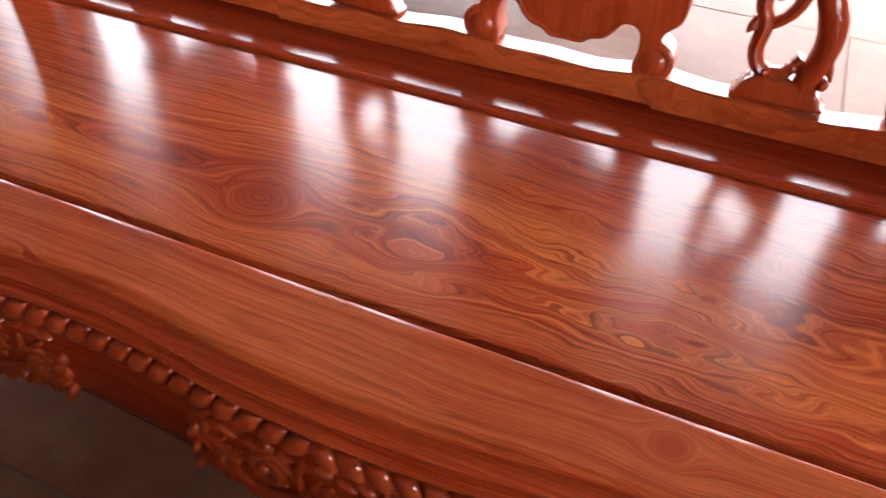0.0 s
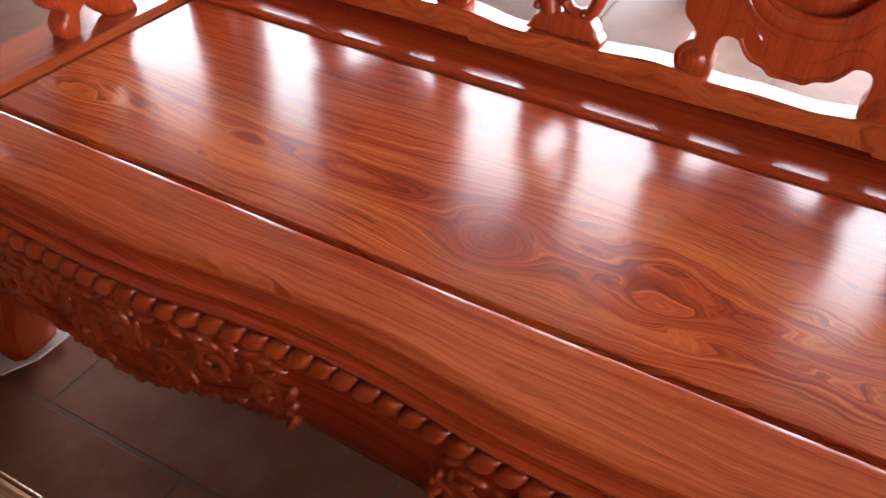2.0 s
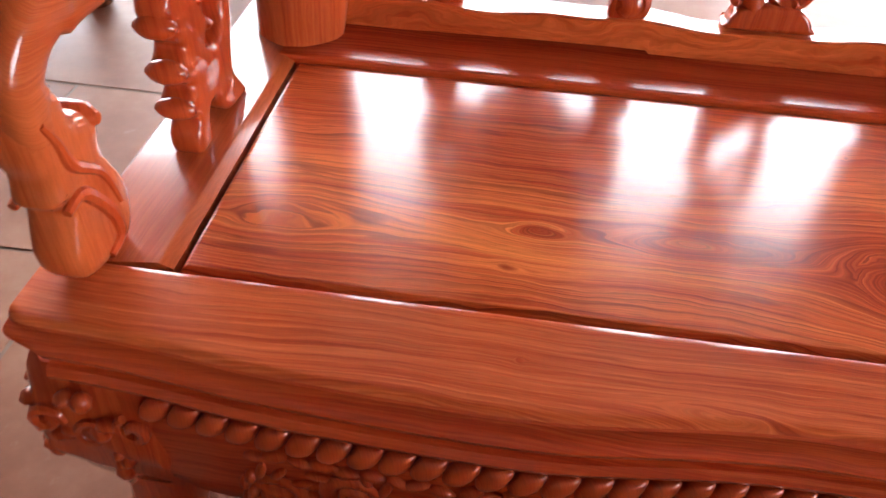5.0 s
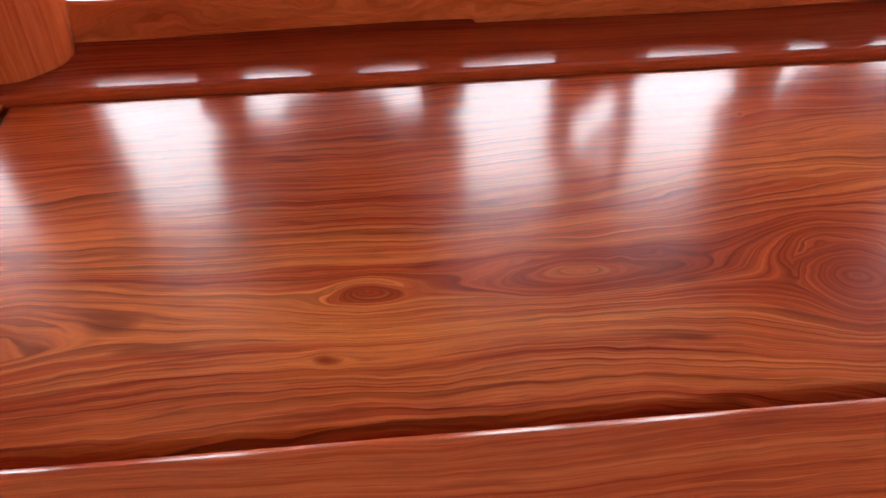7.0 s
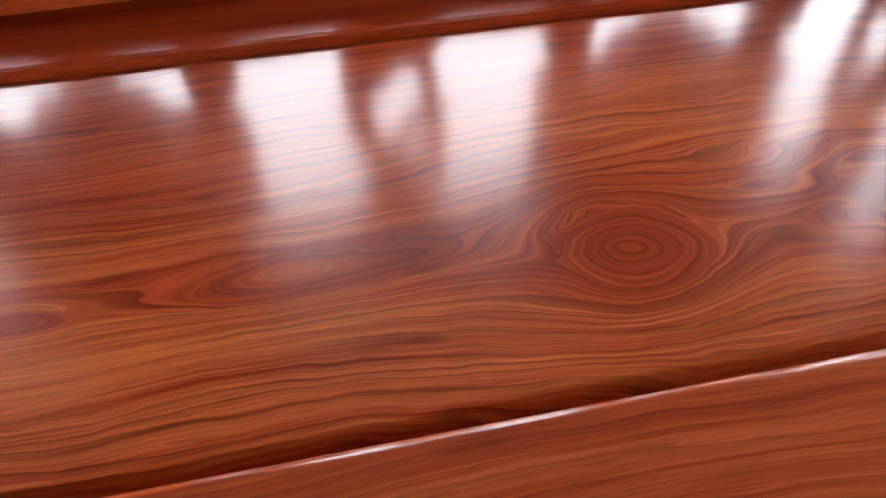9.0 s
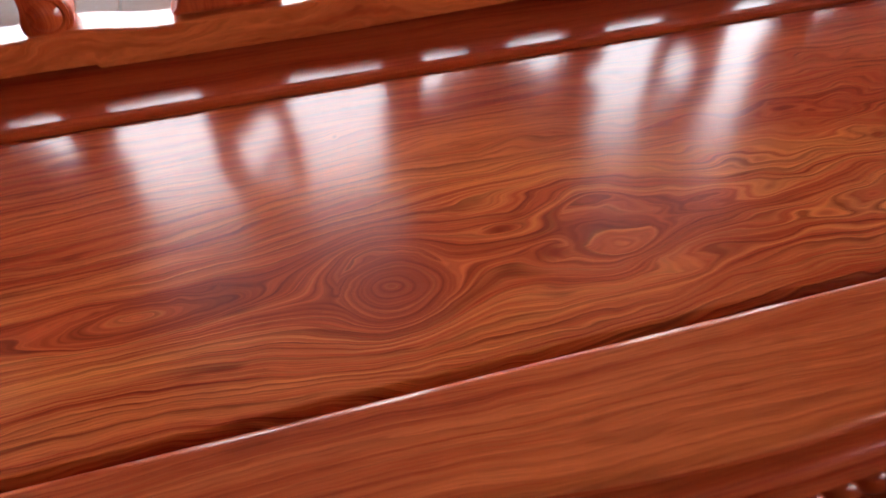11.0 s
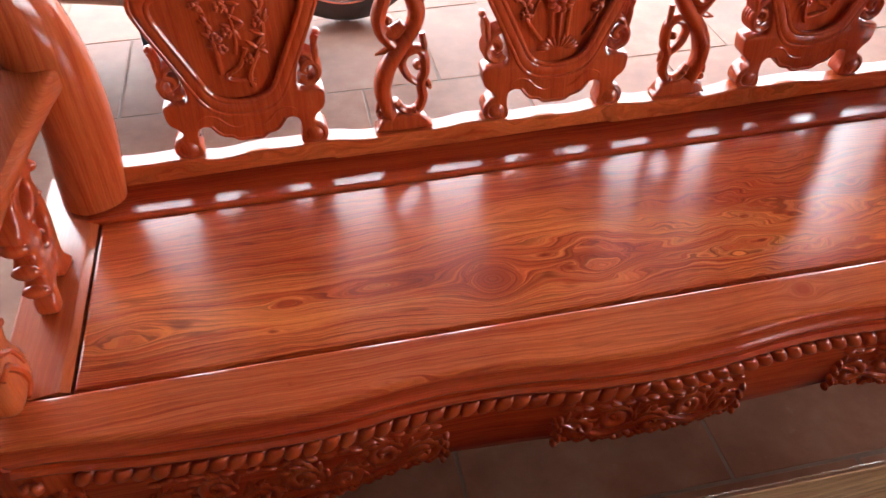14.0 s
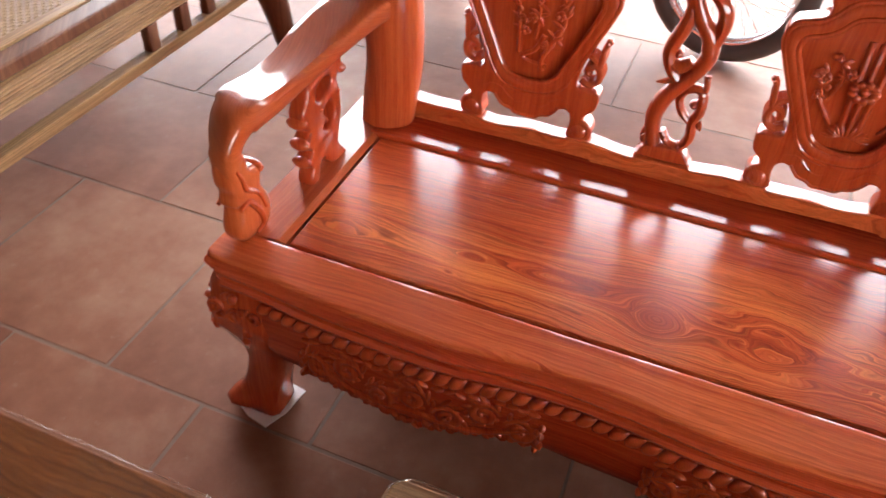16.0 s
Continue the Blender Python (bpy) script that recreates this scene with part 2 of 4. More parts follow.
# ---- mesh helpers ----
def thing(name, at, label, category, group="", kind=""):
    ob = new(name)
    ob.location = at
    ob.empty_display_size = 0.1
    return tagged(ob, label, category, group, kind)


def part(name, data, material, parent, label="", smooth=True, sharp=42):
    """Links a bmesh or a mesh, drawn in world coordinates, as one mesh under a thing or part."""
    me = data
    if isinstance(data, bmesh.types.BMesh):
        me = bpy.data.meshes.new(name)
        data.to_mesh(me)
        data.free()
    me.materials.clear()
    me.materials.append(material)
    if smooth:
        me.shade_smooth()
        me.set_sharp_from_angle(angle=radians(sharp))
    ob = new(name, me)
    if parent is not None:
        ob.parent = parent
        if parent.type == "EMPTY":
            ob.matrix_parent_inverse = Matrix.Translation(-parent.location)
    if label:
        tagged(ob, label)
    return ob


def smooth_line(pts, n=8, closed=False):
    """Catmull-Rom through the points, of any dimension."""
    p = [np.array(q, float) for q in pts]
    out, k = [], len(p)
    for i in range(k if closed else k - 1):
        a, b = p[i], p[(i + 1) % k]
        z = p[i - 1] if closed or i > 0 else a
        d = p[(i + 2) % k] if closed or i + 2 < k else b
        for j in range(n):
            t = j / n
            out.append(0.5 * (2 * a + (b - z) * t + (2 * z - 5 * a + 4 * b - d) * t * t + (3 * a - z - 3 * b + d) * t ** 3))
    if not closed:
        out.append(p[-1])
    return [tuple(float(c) for c in q) for q in out]


def box(x0, x1, y0, y1, z0, z1, bevel=0.0, seg=2, bm=None):
    bm = bm or bmesh.new()
    made = bmesh.ops.create_cube(bm, size=1, matrix=Matrix.LocRotScale(((x0 + x1) / 2, (y0 + y1) / 2, (z0 + z1) / 2), None, (x1 - x0, y1 - y0, z1 - z0)))
    if bevel:
        edges = list({e for v in made["verts"] for e in v.link_edges})
        bmesh.ops.bevel(bm, geom=edges, offset=bevel, segments=seg, profile=0.5, affect="EDGES")
    return bm


def ball(c, r, bm=None, turn=None, u=10, v=7):
    bm = bm or bmesh.new()
    r = r if isinstance(r, tuple) else (r, r, r)
    bmesh.ops.create_uvsphere(bm, u_segments=u, v_segments=v, radius=1, matrix=Matrix.LocRotScale(c, turn, r))
    return bm


def tube(pts, radii, seg=10, bm=None, squash=None, caps=True, closed=False):
    """Sweeps a round (or squashed) section along a line of 3D points."""
    bm = bm or bmesh.new()
    pts = [Vector(p) for p in pts]
    k = len(pts)
    radii = [radii] * k if isinstance(radii, (int, float)) else list(np.interp(np.linspace(0, 1, k), np.linspace(0, 1, len(radii)), radii))
    rows, side = [], None
    for i, p in enumerate(pts):
        if closed:
            way = (pts[(i + 1) % k] - pts[i - 1]).normalized()
        else:
            way = (pts[min(i + 1, k - 1)] - pts[max(i - 1, 0)]).normalized()
        if side is None:
            side = way.orthogonal().normalized() if squash is None else Vector(squash[0])
        if squash is not None:
            side = Vector(squash[0])
        side = (side - way * side.dot(way)).normalized()
        up = way.cross(side)
        sx = 1.0 if squash is None else squash[1]
        rows.append([bm.verts.new(p + (side * math.cos(2 * math.pi * j / seg) * sx + up * math.sin(2 * math.pi * j / seg)) * radii[i]) for j in range(seg)])
    for i in range(k if closed else k - 1):
        q = rows[(i + 1) % k]
        for j in range(seg):
            bm.faces.new((rows[i][j], rows[i][(j + 1) % seg], q[(j + 1) % seg], q[j]))
    if caps and not closed:
        bm.faces.new(rows[0][::-1])
        bm.faces.new(rows[-1])
    return bm


def plate(outlines, thick, bevel, place):
    """A flat board cut along closed 2D outlines (holes inside), with rounded edges. place: from (u, v, depth) into the world."""
    cu = bpy.data.curves.new("outline", "CURVE")
    cu.dimensions, cu.fill_mode = "2D", "BOTH"
    cu.extrude, cu.bevel_depth, cu.bevel_resolution, cu.offset = max(thick / 2 - bevel, 0.0005), bevel, 2, -bevel
    for pts in outlines:
        sp = cu.splines.new("POLY")
        sp.points.add(len(pts) - 1)
        for q, xy in zip(sp.points, pts):
            q.co = (xy[0], xy[1], 0, 1)
        sp.use_cyclic_u = True
    ob = bpy.data.objects.new("outline", cu)
    scene.collection.objects.link(ob)
    me = bpy.data.meshes.new_from_object(ob.evaluated_get(bpy.context.evaluated_depsgraph_get()))
    bpy.data.objects.remove(ob)
    bpy.data.curves.remove(cu)
    me.transform(place)
    bm = bmesh.new()
    bm.from_mesh(me)
    bpy.data.meshes.remove(me)
    bmesh.ops.remove_doubles(bm, verts=bm.verts, dist=0.0001)
    bmesh.ops.recalc_face_normals(bm, faces=bm.faces)
    return bm


def sweep_x(profile, xs, edge, closed=True, tuck=0.0, below=-1.0):
    """A rail along x: profile of (reach towards the front, z) added to the wavy front edge at each x.
    Below a height the ends are tucked in, so that only a thin nose runs on."""
    bm = bmesh.new()
    lo, hi = xs[0] + tuck, xs[-1] - tuck
    rows = [[bm.verts.new((min(max(x, lo), hi) if z < below else x, edge(x) * w - out, z)) for out, z, w in profile] for x in xs]
    n = len(profile)
    for r, q in zip(rows, rows[1:]):
        for j in range(n if closed else n - 1):
            bm.faces.new((r[j], r[(j + 1) % n], q[(j + 1) % n], q[j]))
    bm.faces.new(rows[0][::-1])
    bm.faces.new(rows[-1])
    bmesh.ops.recalc_face_normals(bm, faces=bm.faces)
    return bm


# ---- setting ----
def setting(name, bm, mat, label, category):
    return tagged(part(name, bm, mat, None, smooth=False), label, category, kind="structure")


OPEN_Y, CEIL_Z = 4.9, 4.1
floor = setting("floor", box(-5.2, 4.4, -4.2, OPEN_Y, -0.12, -0.0018), M_GROUT, "worn terracotta tiled porch floor with grey joints", "floor")
setting("ground", box(-90, 90, -90, 90, -0.3, -0.13), M_YARD, "pale concrete yard beyond the open porch", "ground")
# unseen side walls; their far ends are set to cut sky light and reflections
setting("wall_west", box(-5.2, -5.0, -4.2, 4.2, -0.006, CEIL_Z), M_PLASTER, "plain limewashed plaster wall closing the porch", "wall")
bm = box(-5.2, 4.4, -4.4, -4.2, -0.006, CEIL_Z)
setting("wall_south", bm, M_PLASTER, "plain limewashed plaster wall closing the porch", "wall")
# unseen window opening, added and sized to light the bench from the right
WIN = (-4.0, -0.6, 0.6, 2.0)
bm = box(4.2, 4.4, -4.2, WIN[0], -0.006, CEIL_Z)
box(4.2, 4.4, WIN[1], 3.3, -0.006, CEIL_Z, bm=bm)
box(4.2, 4.4, WIN[0], WIN[1], -0.006, WIN[2], bm=bm)
box(4.2, 4.4, WIN[0], WIN[1], WIN[3], CEIL_Z, bm=bm)
setting("wall_east", bm, M_PLASTER, "limewashed plaster wall with an open window", "wall")
setting("ceiling", box(-5.2, 4.4, -4.4, OPEN_Y, CEIL_Z, CEIL_Z + 0.15), M_CEIL, "plain dark timber porch ceiling", "ceiling")

# ---- the carved bench ----
bench = thing("carved_bench", (XC, 0.2, 0), "glossy red-brown carved rosewood bench with a plank seat and pierced back", "bench")
RIM = SEAT + 0.006


def front_edge(x):
    """The serpentine front edge of the seat rail."""
    u = abs(x - XC)
    nose = max(0.0, u - LEN / 2 - 0.085) / 0.028
    return float(np.interp(u, EDGE_U, EDGE_Y)) + 0.022 * (1 - math.sqrt(max(0.0, 1 - min(nose, 1.0) ** 2)))


_e = smooth_line([(0, -0.101), (0.1, -0.096), (0.2, -0.084), (0.30, -0.079), (0.38, -0.084), (0.49, -0.097), (0.60, -0.097), (0.72, -0.091), (0.84, -0.078), (0.97, -0.074)], 10)
EDGE_U, EDGE_Y = [q[0] for q in _e], [q[1] for q in _e]
END = 0.108
XS = sorted(set([-END, -END + 0.002, -END + 0.005, -END + 0.01, LEN + END - 0.01, LEN + END - 0.005, LEN + END - 0.002]) | set(np.linspace(-END + 0.016, LEN + END - 0.016, 146)) | {LEN + END})

# seat plank, lying in a groove inside the frame
sec = [(0.003, -0.03), (0.003, -0.009), (0.0045, -0.007), (0.0075, -0.005), (0.011, -0.0022), (0.0130, -0.0007), (0.0145, 0.0002), (0.016, 0.0005), (DEEP - 0.005, 0.0005), (DEEP - 0.002, -0.0005), (DEEP - 0.001, -0.003), (DEEP - 0.001, -0.03)]
bm = bmesh.new()
rows = [[bm.verts.new((x, y, SEAT + min(z, top))) for y, z in sec] for x, top in ((0.003, -0.004), (0.005, -0.001), (0.008, 0.0005), (LEN - 0.008, 0.0005), (LEN - 0.005, -0.001), (LEN - 0.003, -0.004))]
for r, q in zip(rows, rows[1:]):
    for j in range(len(sec)):
        bm.faces.new((r[j], r[(j + 1) % len(sec)], q[(j + 1) % len(sec)], q[j]))
bm.faces.new(rows[0]), bm.faces.new(rows[-1])
bmesh.ops.recalc_face_normals(bm, faces=bm.faces)
part("seat_plank", bm, M_SEAT, bench, "wide figured plank with swirling knots", sharp=9)
part("seat_underframe", box(-0.02, LEN + 0.02, -0.02, DEEP + 0.05, SEAT - 0.05, SEAT - 0.031), M_OLD, bench)

prof = [(0.003, SEAT - 0.04, 0), (0.003, RIM - 0.004, 0), (0.0, RIM - 0.0008, 0), (-0.003, RIM, 0), (-0.006, RIM, 0), (-0.011, RIM, 1), (-0.007, RIM, 1), (-0.004, RIM - 0.0006, 1), (-0.0016, RIM - 0.002, 1), (0.0, RIM - 0.004, 1), (0.001, RIM - 0.0068, 1), (0.006, RIM - 0.0075, 1), (0.010, RIM - 0.0082, 1), (0.013, RIM - 0.010, 1), (0.0165, RIM - 0.017, 1), (0.013, RIM - 0.025, 1),
        (0.005, RIM - 0.029, 1), (0.004, RIM - 0.033, 1), (0.012, RIM - 0.036, 1), (0.0165, RIM - 0.043, 1), (0.013, RIM - 0.051, 1), (0.0, RIM - 0.055, 1)]
prof = [(-o if w == 0 else o, z, w) for o, z, w in prof]
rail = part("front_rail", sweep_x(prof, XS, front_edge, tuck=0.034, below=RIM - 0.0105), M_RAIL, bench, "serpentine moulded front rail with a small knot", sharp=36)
# faces below the top edge take darker, redder M_X: their shade put into the colour
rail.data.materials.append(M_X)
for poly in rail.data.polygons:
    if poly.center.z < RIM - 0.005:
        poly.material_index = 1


def apron_low(x):
    """Height of the lower edge of the apron."""
    u = abs(x - XC)
    return float(np.interp(u, LOW_U, LOW_Z))


_e = smooth_line([(0, 0.235), (0.05, 0.232), (0.1, 0.238), (0.15, 0.238), (0.24, 0.232), (0.32, 0.236), (0.35, 0.236), (0.40, 0.232), (0.46, 0.222), (0.53, 0.206), (0.6, 0.216), (0.66, 0.226), (0.72, 0.232), (0.79, 0.226), (0.84, 0.24), (0.97, 0.25)], 6)
LOW_U, LOW_Z = [q[0] for q in _e], [q[1] for q in _e]
bm = bmesh.new()
rows = []
for x in np.linspace(-0.06, LEN + 0.06, 170):
    e, lo = front_edge(x), apron_low(x)
    sec = [(e + 0.004, RIM - 0.052), (e - 0.004, RIM - 0.056), (e - 0.008, RIM - 0.075), (e - 0.012, RIM - 0.095), (e - 0.012, lo + 0.03), (e - 0.007, lo + 0.006), (e - 0.002, lo), (e + 0.014, lo), (e + 0.02, lo + 0.01), (e + 0.02, RIM - 0.052)]
    rows.append([bm.verts.new((x, y, z)) for y, z in sec])
for r, q in zip(rows, rows[1:]):
    for j in range(10):
        bm.faces.new((r[j], r[(j + 1) % 10], q[(j + 1) % 10], q[j]))
bm.faces.new(rows[0]), bm.faces.new(rows[-1][::-1])
bmesh.ops.recalc_face_normals(bm, faces=bm.faces)
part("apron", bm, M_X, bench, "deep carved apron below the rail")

# side and back rails
for s in (1, -1):
    X = lambda x: x if s > 0 else LEN - x
    bm = bmesh.new()
    secs = [(-0.001, SEAT - 0.04), (-0.001, RIM - 0.006), (-0.012, RIM - 0.0005), (-0.014, RIM), (-0.096, RIM), (-0.101, RIM - 0.004), (-0.103, RIM - 0.012), (-0.098, RIM - 0.024), (-0.091, RIM - 0.05), (-0.088, SEAT - 0.19), (-0.06, SEAT - 0.19), (-0.06, SEAT - 0.04)]
    rows = [[bm.verts.new((X(x), y + (0.008 if x > -0.02 else -0.004) * (1 if y < 0.1 else 0), z)) for x, z in secs] for y in (0.0, 0.2, 0.52)]
    for r, q in zip(rows, rows[1:]):
        for j in range(len(secs)):
            bm.faces.new((r[j], r[(j + 1) % len(secs)], q[(j + 1) % len(secs)], q[j]))
    bm.faces.new(rows[0]), bm.faces.new(rows[-1])
    bmesh.ops.recalc_face_normals(bm, faces=bm.faces)
    part("side_rail", bm, M_Y, bench, sharp=9)

bm = bmesh.new()
# the drop to SEAT - 0.33 is unseen, added to block light under the seat
sec = [(DEEP, SEAT - 0.04), (DEEP, RIM - 0.002), (DEEP + 0.002, RIM + 0.001), (DEEP + 0.007, RIM + 0.002), (DEEP + 0.010, RIM + 0.0005), (0.478, RIM + 0.0015), (0.502, RIM + 0.0015), (0.502, SEAT - 0.33), (0.478, SEAT - 0.33), (0.478, SEAT - 0.04)]
rows = [[bm.verts.new((x, y, z)) for y, z in sec] for x in np.linspace(-0.02, LEN + 0.02, 6)]
for r, q in zip(rows, rows[1:]):
    for j in range(10):
        bm.faces.new((r[j], r[(j + 1) % 10], q[(j + 1) % 10], q[j]))
bm.faces.new(rows[0]), bm.faces.new(rows[-1])
bmesh.ops.recalc_face_normals(bm, faces=bm.faces)
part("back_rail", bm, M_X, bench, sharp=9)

# raised lip of the back, its lower edge scooped out between the panels
LIP = 0.462
bm = bmesh.new()
rows = []
SLITS = ((0.115, 0.416), (0.690, 0.956), (1.225, 1.470))
for x in sorted(set(np.linspace(0.02, LEN - 0.02, 140)) | {e + d for _, e in SLITS for d in (0.0, 0.003)}):
    scoop = 0.0
    for x0, x1 in SLITS:
        if x0 < x <= x1:
            scoop = ((x - x0) / (x1 - x0)) ** 0.8 * (1 - 0.35 * ((x - x0) / (x1 - x0)) ** 6)
    w = 0.0022 * math.sin(x * 21) + 0.0014 * math.sin(x * 47 + 1)
    b = RIM + 0.001
    sec = [(0.499, b), (0.469 + scoop * 0.018, b + 0.0008), (0.469 + scoop * 0.018, b + 0.002 + 0.004 * scoop), (0.464, b + 0.003 + 0.0065 * scoop), (0.459 + w * 0.6, LIP - 0.003 + w), (0.462 + w * 0.6, LIP + w), (0.496 + w, LIP + w), (0.499 + w, LIP - 0.004 + w), (0.501, b)]
    rows.append([bm.verts.new((x, y, z)) for y, z in sec])
for r, q in zip(rows, rows[1:]):
    for j in range(9):
        bm.faces.new((r[j], r[(j + 1) % 9], q[(j + 1) % 9], q[j]))
bm.faces.new(rows[0]), bm.faces.new(rows[-1])
bmesh.ops.recalc_face_normals(bm, faces=bm.faces)
part("back_lip", bm, M_RAIL, bench, "wavy raised lip along the back rail", sharp=9)

# ---- beads under the rail ----
bead_me = bpy.data.meshes.new("bead")
bm = ball((0, 0, 0), 1.0, u=16, v=12)
for v in bm.verts:
    x, y, z = v.co
    k = (abs(x) ** 2.3 + abs(y) ** 2.3 + abs(z) ** 2.3) ** (-1 / 2.3)
    x, y, z = x * k * 0.0131, y * k * 0.0088, min(z * k * 0.0145, 0.0118)
    v.co = (x + 0.42 * z, y + 0.10 * x, z)
bm.to_mesh(bead_me)
bm.free()
bead_me.materials.append(M_CARVE)
bead_me.shade_smooth()
back = Matrix.Translation(-bench.location)
for i in range(65):
    x = 0.012 + i * (LEN - 0.024) / 64
    slope = math.atan((front_edge(x + 0.01) - front_edge(x - 0.01)) / 0.02)
    ob = new("bead", bead_me)
    ob.parent, ob.matrix_parent_inverse = bench, back
    ob.matrix_basis = pose(x, front_edge(x) - 0.0105, RIM - 0.067, -8, 0, math.degrees(slope)) @ Matrix.Diagonal((1 if x < XC else -1, 1, 1, 1))


# ---- carving on the apron ----
def on_apron(x, z, out=0.0):
    return (x, front_edge(x) - 0.0125 - out, z)


def spiral(cx, cz, r, turns, start, hand, n=26):
    pts = []
    for i in range(n):
        k = i / (n - 1)
        a = start + hand * turns * 2 * math.pi * k
        q = r * (1 - 0.8 * k)
        pts.append((cx + q * math.cos(a), cz + q * math.sin(a)))
    return pts


def foliage(x0, x1, rnd):
    """Raised acanthus scrolls, berries and leaf tips between two places along the apron."""
    bm = bmesh.new()
    w = x1 - x0
    n = max(2, round(w / 0.062))
    for i in range(n):
        cx = x0 + (i + 0.5) * w / n
        lo, hi = apron_low(cx), RIM - 0.088
        hand = 1 if i % 2 else -1
        cz = lo + (hi - lo) * (0.5 + 0.12 * hand)
        r = min(0.027, (hi - lo) * 0.40)
        start = rnd.uniform(-0.4, 0.4) + (0 if i % 2 else math.pi)
        sp = spiral(cx, cz, r, 1.4, start, hand, 30)
        tube([on_apron(x, z, 0.001) for x, z in sp], [0.004, 0.0085, 0.008, 0.006], 8, bm, squash=((0, 1, 0), 0.6))
        ball(on_apron(*sp[-1], 0.003), (0.0052, 0.006, 0.0052), bm, u=10, v=7)
        for j in range(1, 19, 2):
            (px, pz), (qx, qz) = sp[j], sp[j + 1]
            way = math.atan2(qz - pz, qx - px) - hand * rnd.uniform(0.5, 0.9)
            L = rnd.uniform(0.010, 0.017) * (1 - 0.02 * j)
            mx, mz = px + math.cos(way) * L, pz + math.sin(way) * L
            if lo - 0.006 < mz < hi + 0.004:
                ball(on_apron(mx, mz, 0.0), (L, 0.0042, 0.0048), bm, Euler((0, -way, 0)), 9, 6)
        for j in range(6):
            px = cx + ((j + 0.5) / 6 - 0.5) * w / n
            tilt = 0.7 * (1 if j % 2 else -1)
            ball(on_apron(px, apron_low(px) + 0.006 + 0.003 * (j % 3), -0.002), (0.011, 0.006, 0.0065), bm, Euler((0, tilt, 0)), 9, 6)
        for j in range(3):
            px = cx + (j - 1) * 0.3 * w / n + rnd.uniform(-0.004, 0.004)
            ball(on_apron(px, hi - 0.004 + rnd.uniform(-0.004, 0.004), 0.0), (0.012, 0.006, 0.005), bm, Euler((0, rnd.uniform(-0.5, 0.5), 0)), 9, 6)
    stem = smooth_line([(x0 + 0.004, apron_low(x0) + 0.055), (x0 + w * 0.25, apron_low(x0 + w * 0.25) + 0.02), (x0 + w * 0.5, apron_low(x0 + w * 0.5) + 0.045),
                        (x0 + w * 0.75, apron_low(x0 + w * 0.75) + 0.018), (x1 - 0.004, apron_low(x1) + 0.05)], 8)
    tube([on_apron(x, z, 0.002) for x, z in stem], [0.003, 0.006, 0.005, 0.006, 0.003], 8, bm)
    for xe in (x0, x1):
        for j in range(6):
            ball(on_apron(xe + (0.004 if j % 2 else -0.002), apron_low(xe) + 0.004 + j * 0.0115, 0.001), (0.006, 0.008, 0.008), bm, u=8, v=6)
    return bm


rnd = random.Random(5)
for x0, x1 in ((0.677, 0.973), (0.085, 0.505), (LEN - 0.505, LEN - 0.085)):
    part("carved_foliage", foliage(x0, x1, rnd), M_CARVE, bench, "carved acanthus scrolls and berries")


# ---- legs with a carved knee and a paw foot ----
def leg(sx, front):
    X = lambda x: x if sx > 0 else LEN - x
    Y = lambda y: y if front else 0.44 - y
    rows = smooth_line([(0.375, -0.046, -0.022, 0.058), (0.335, -0.048, -0.03, 0.066), (0.285, -0.044, -0.034, 0.066), (0.235, -0.034, -0.03, 0.056), (0.195, -0.030, -0.026, 0.045), (0.15, -0.034, -0.026, 0.040), (0.10, -0.044, -0.030, 0.039),
                        (0.065, -0.052, -0.034, 0.041), (0.04, -0.056, -0.036, 0.043), (0.018, -0.055, -0.034, 0.042), (0.008, -0.054, -0.033, 0.040)], 4)
    bm = bmesh.new()
    rings, seg = [], 20
    for z, cx, cy, h in rows:
        ring = []
        for j in range(seg):
            a = 2 * math.pi * j / seg
            c, sn = math.cos(a), math.sin(a)
            k = (abs(c) ** 6 + abs(sn) ** 6) ** (-1 / 6)
            spur = 0.026 * math.exp(-((z - 0.042) / 0.020) ** 2) * max(0, -c * 0.8 - sn * 0.6) ** 3
            lump = 0.004 * math.sin(a * 5 + z * 90) * math.exp(-((z - 0.31) / 0.05) ** 2)
            q = h * k + spur + lump
            ring.append(bm.verts.new((X(cx + q * c), Y(cy + q * sn), z)))
        rings.append(ring)
    for r, q in zip(rings, rings[1:]):
        for j in range(seg):
            bm.faces.new((r[j], r[(j + 1) % seg], q[(j + 1) % seg], q[j]))
    bm.faces.new(rings[0]), bm.faces.new(rings[-1])
    bmesh.ops.recalc_face_normals(bm, faces=bm.faces)
    ob = part("leg", bm, M_CARVE, bench)
    if front:
        bm = bmesh.new()
        r2 = random.Random(8)
        for i in range(34):
            z = r2.uniform(0.25, 0.36)
            a = r2.uniform(math.pi * 0.9, math.pi * 1.62)
            h = 0.066
            c, sn = math.cos(a), math.sin(a)
            k = (abs(c) ** 3.2 + abs(sn) ** 3.2) ** (-1 / 3.2)
            ball((X(-0.05 + h * k * c), Y(-0.032 + h * k * sn), z), (r2.uniform(0.006, 0.012), r2.uniform(0.006, 0.011), r2.uniform(0.005, 0.011)), bm, u=8, v=6)
        for i in range(3):
            sp = spiral(0, 0, 0.016, 1.2, i, 1)
            tube([(X(-0.085 + 0.038 * i + u), Y(-0.099), 0.325 - 0.012 * (i % 2) + w) for u, w in sp], [0.004, 0.006, 0.004], 7, bm)
        tagged(part("carved_mask", bm, M_CARVE, ob, "carved beast mask on the knee"), kind="stuff")


for sx in (1, -1):
    for fr in (True, False):
        leg(sx, fr)

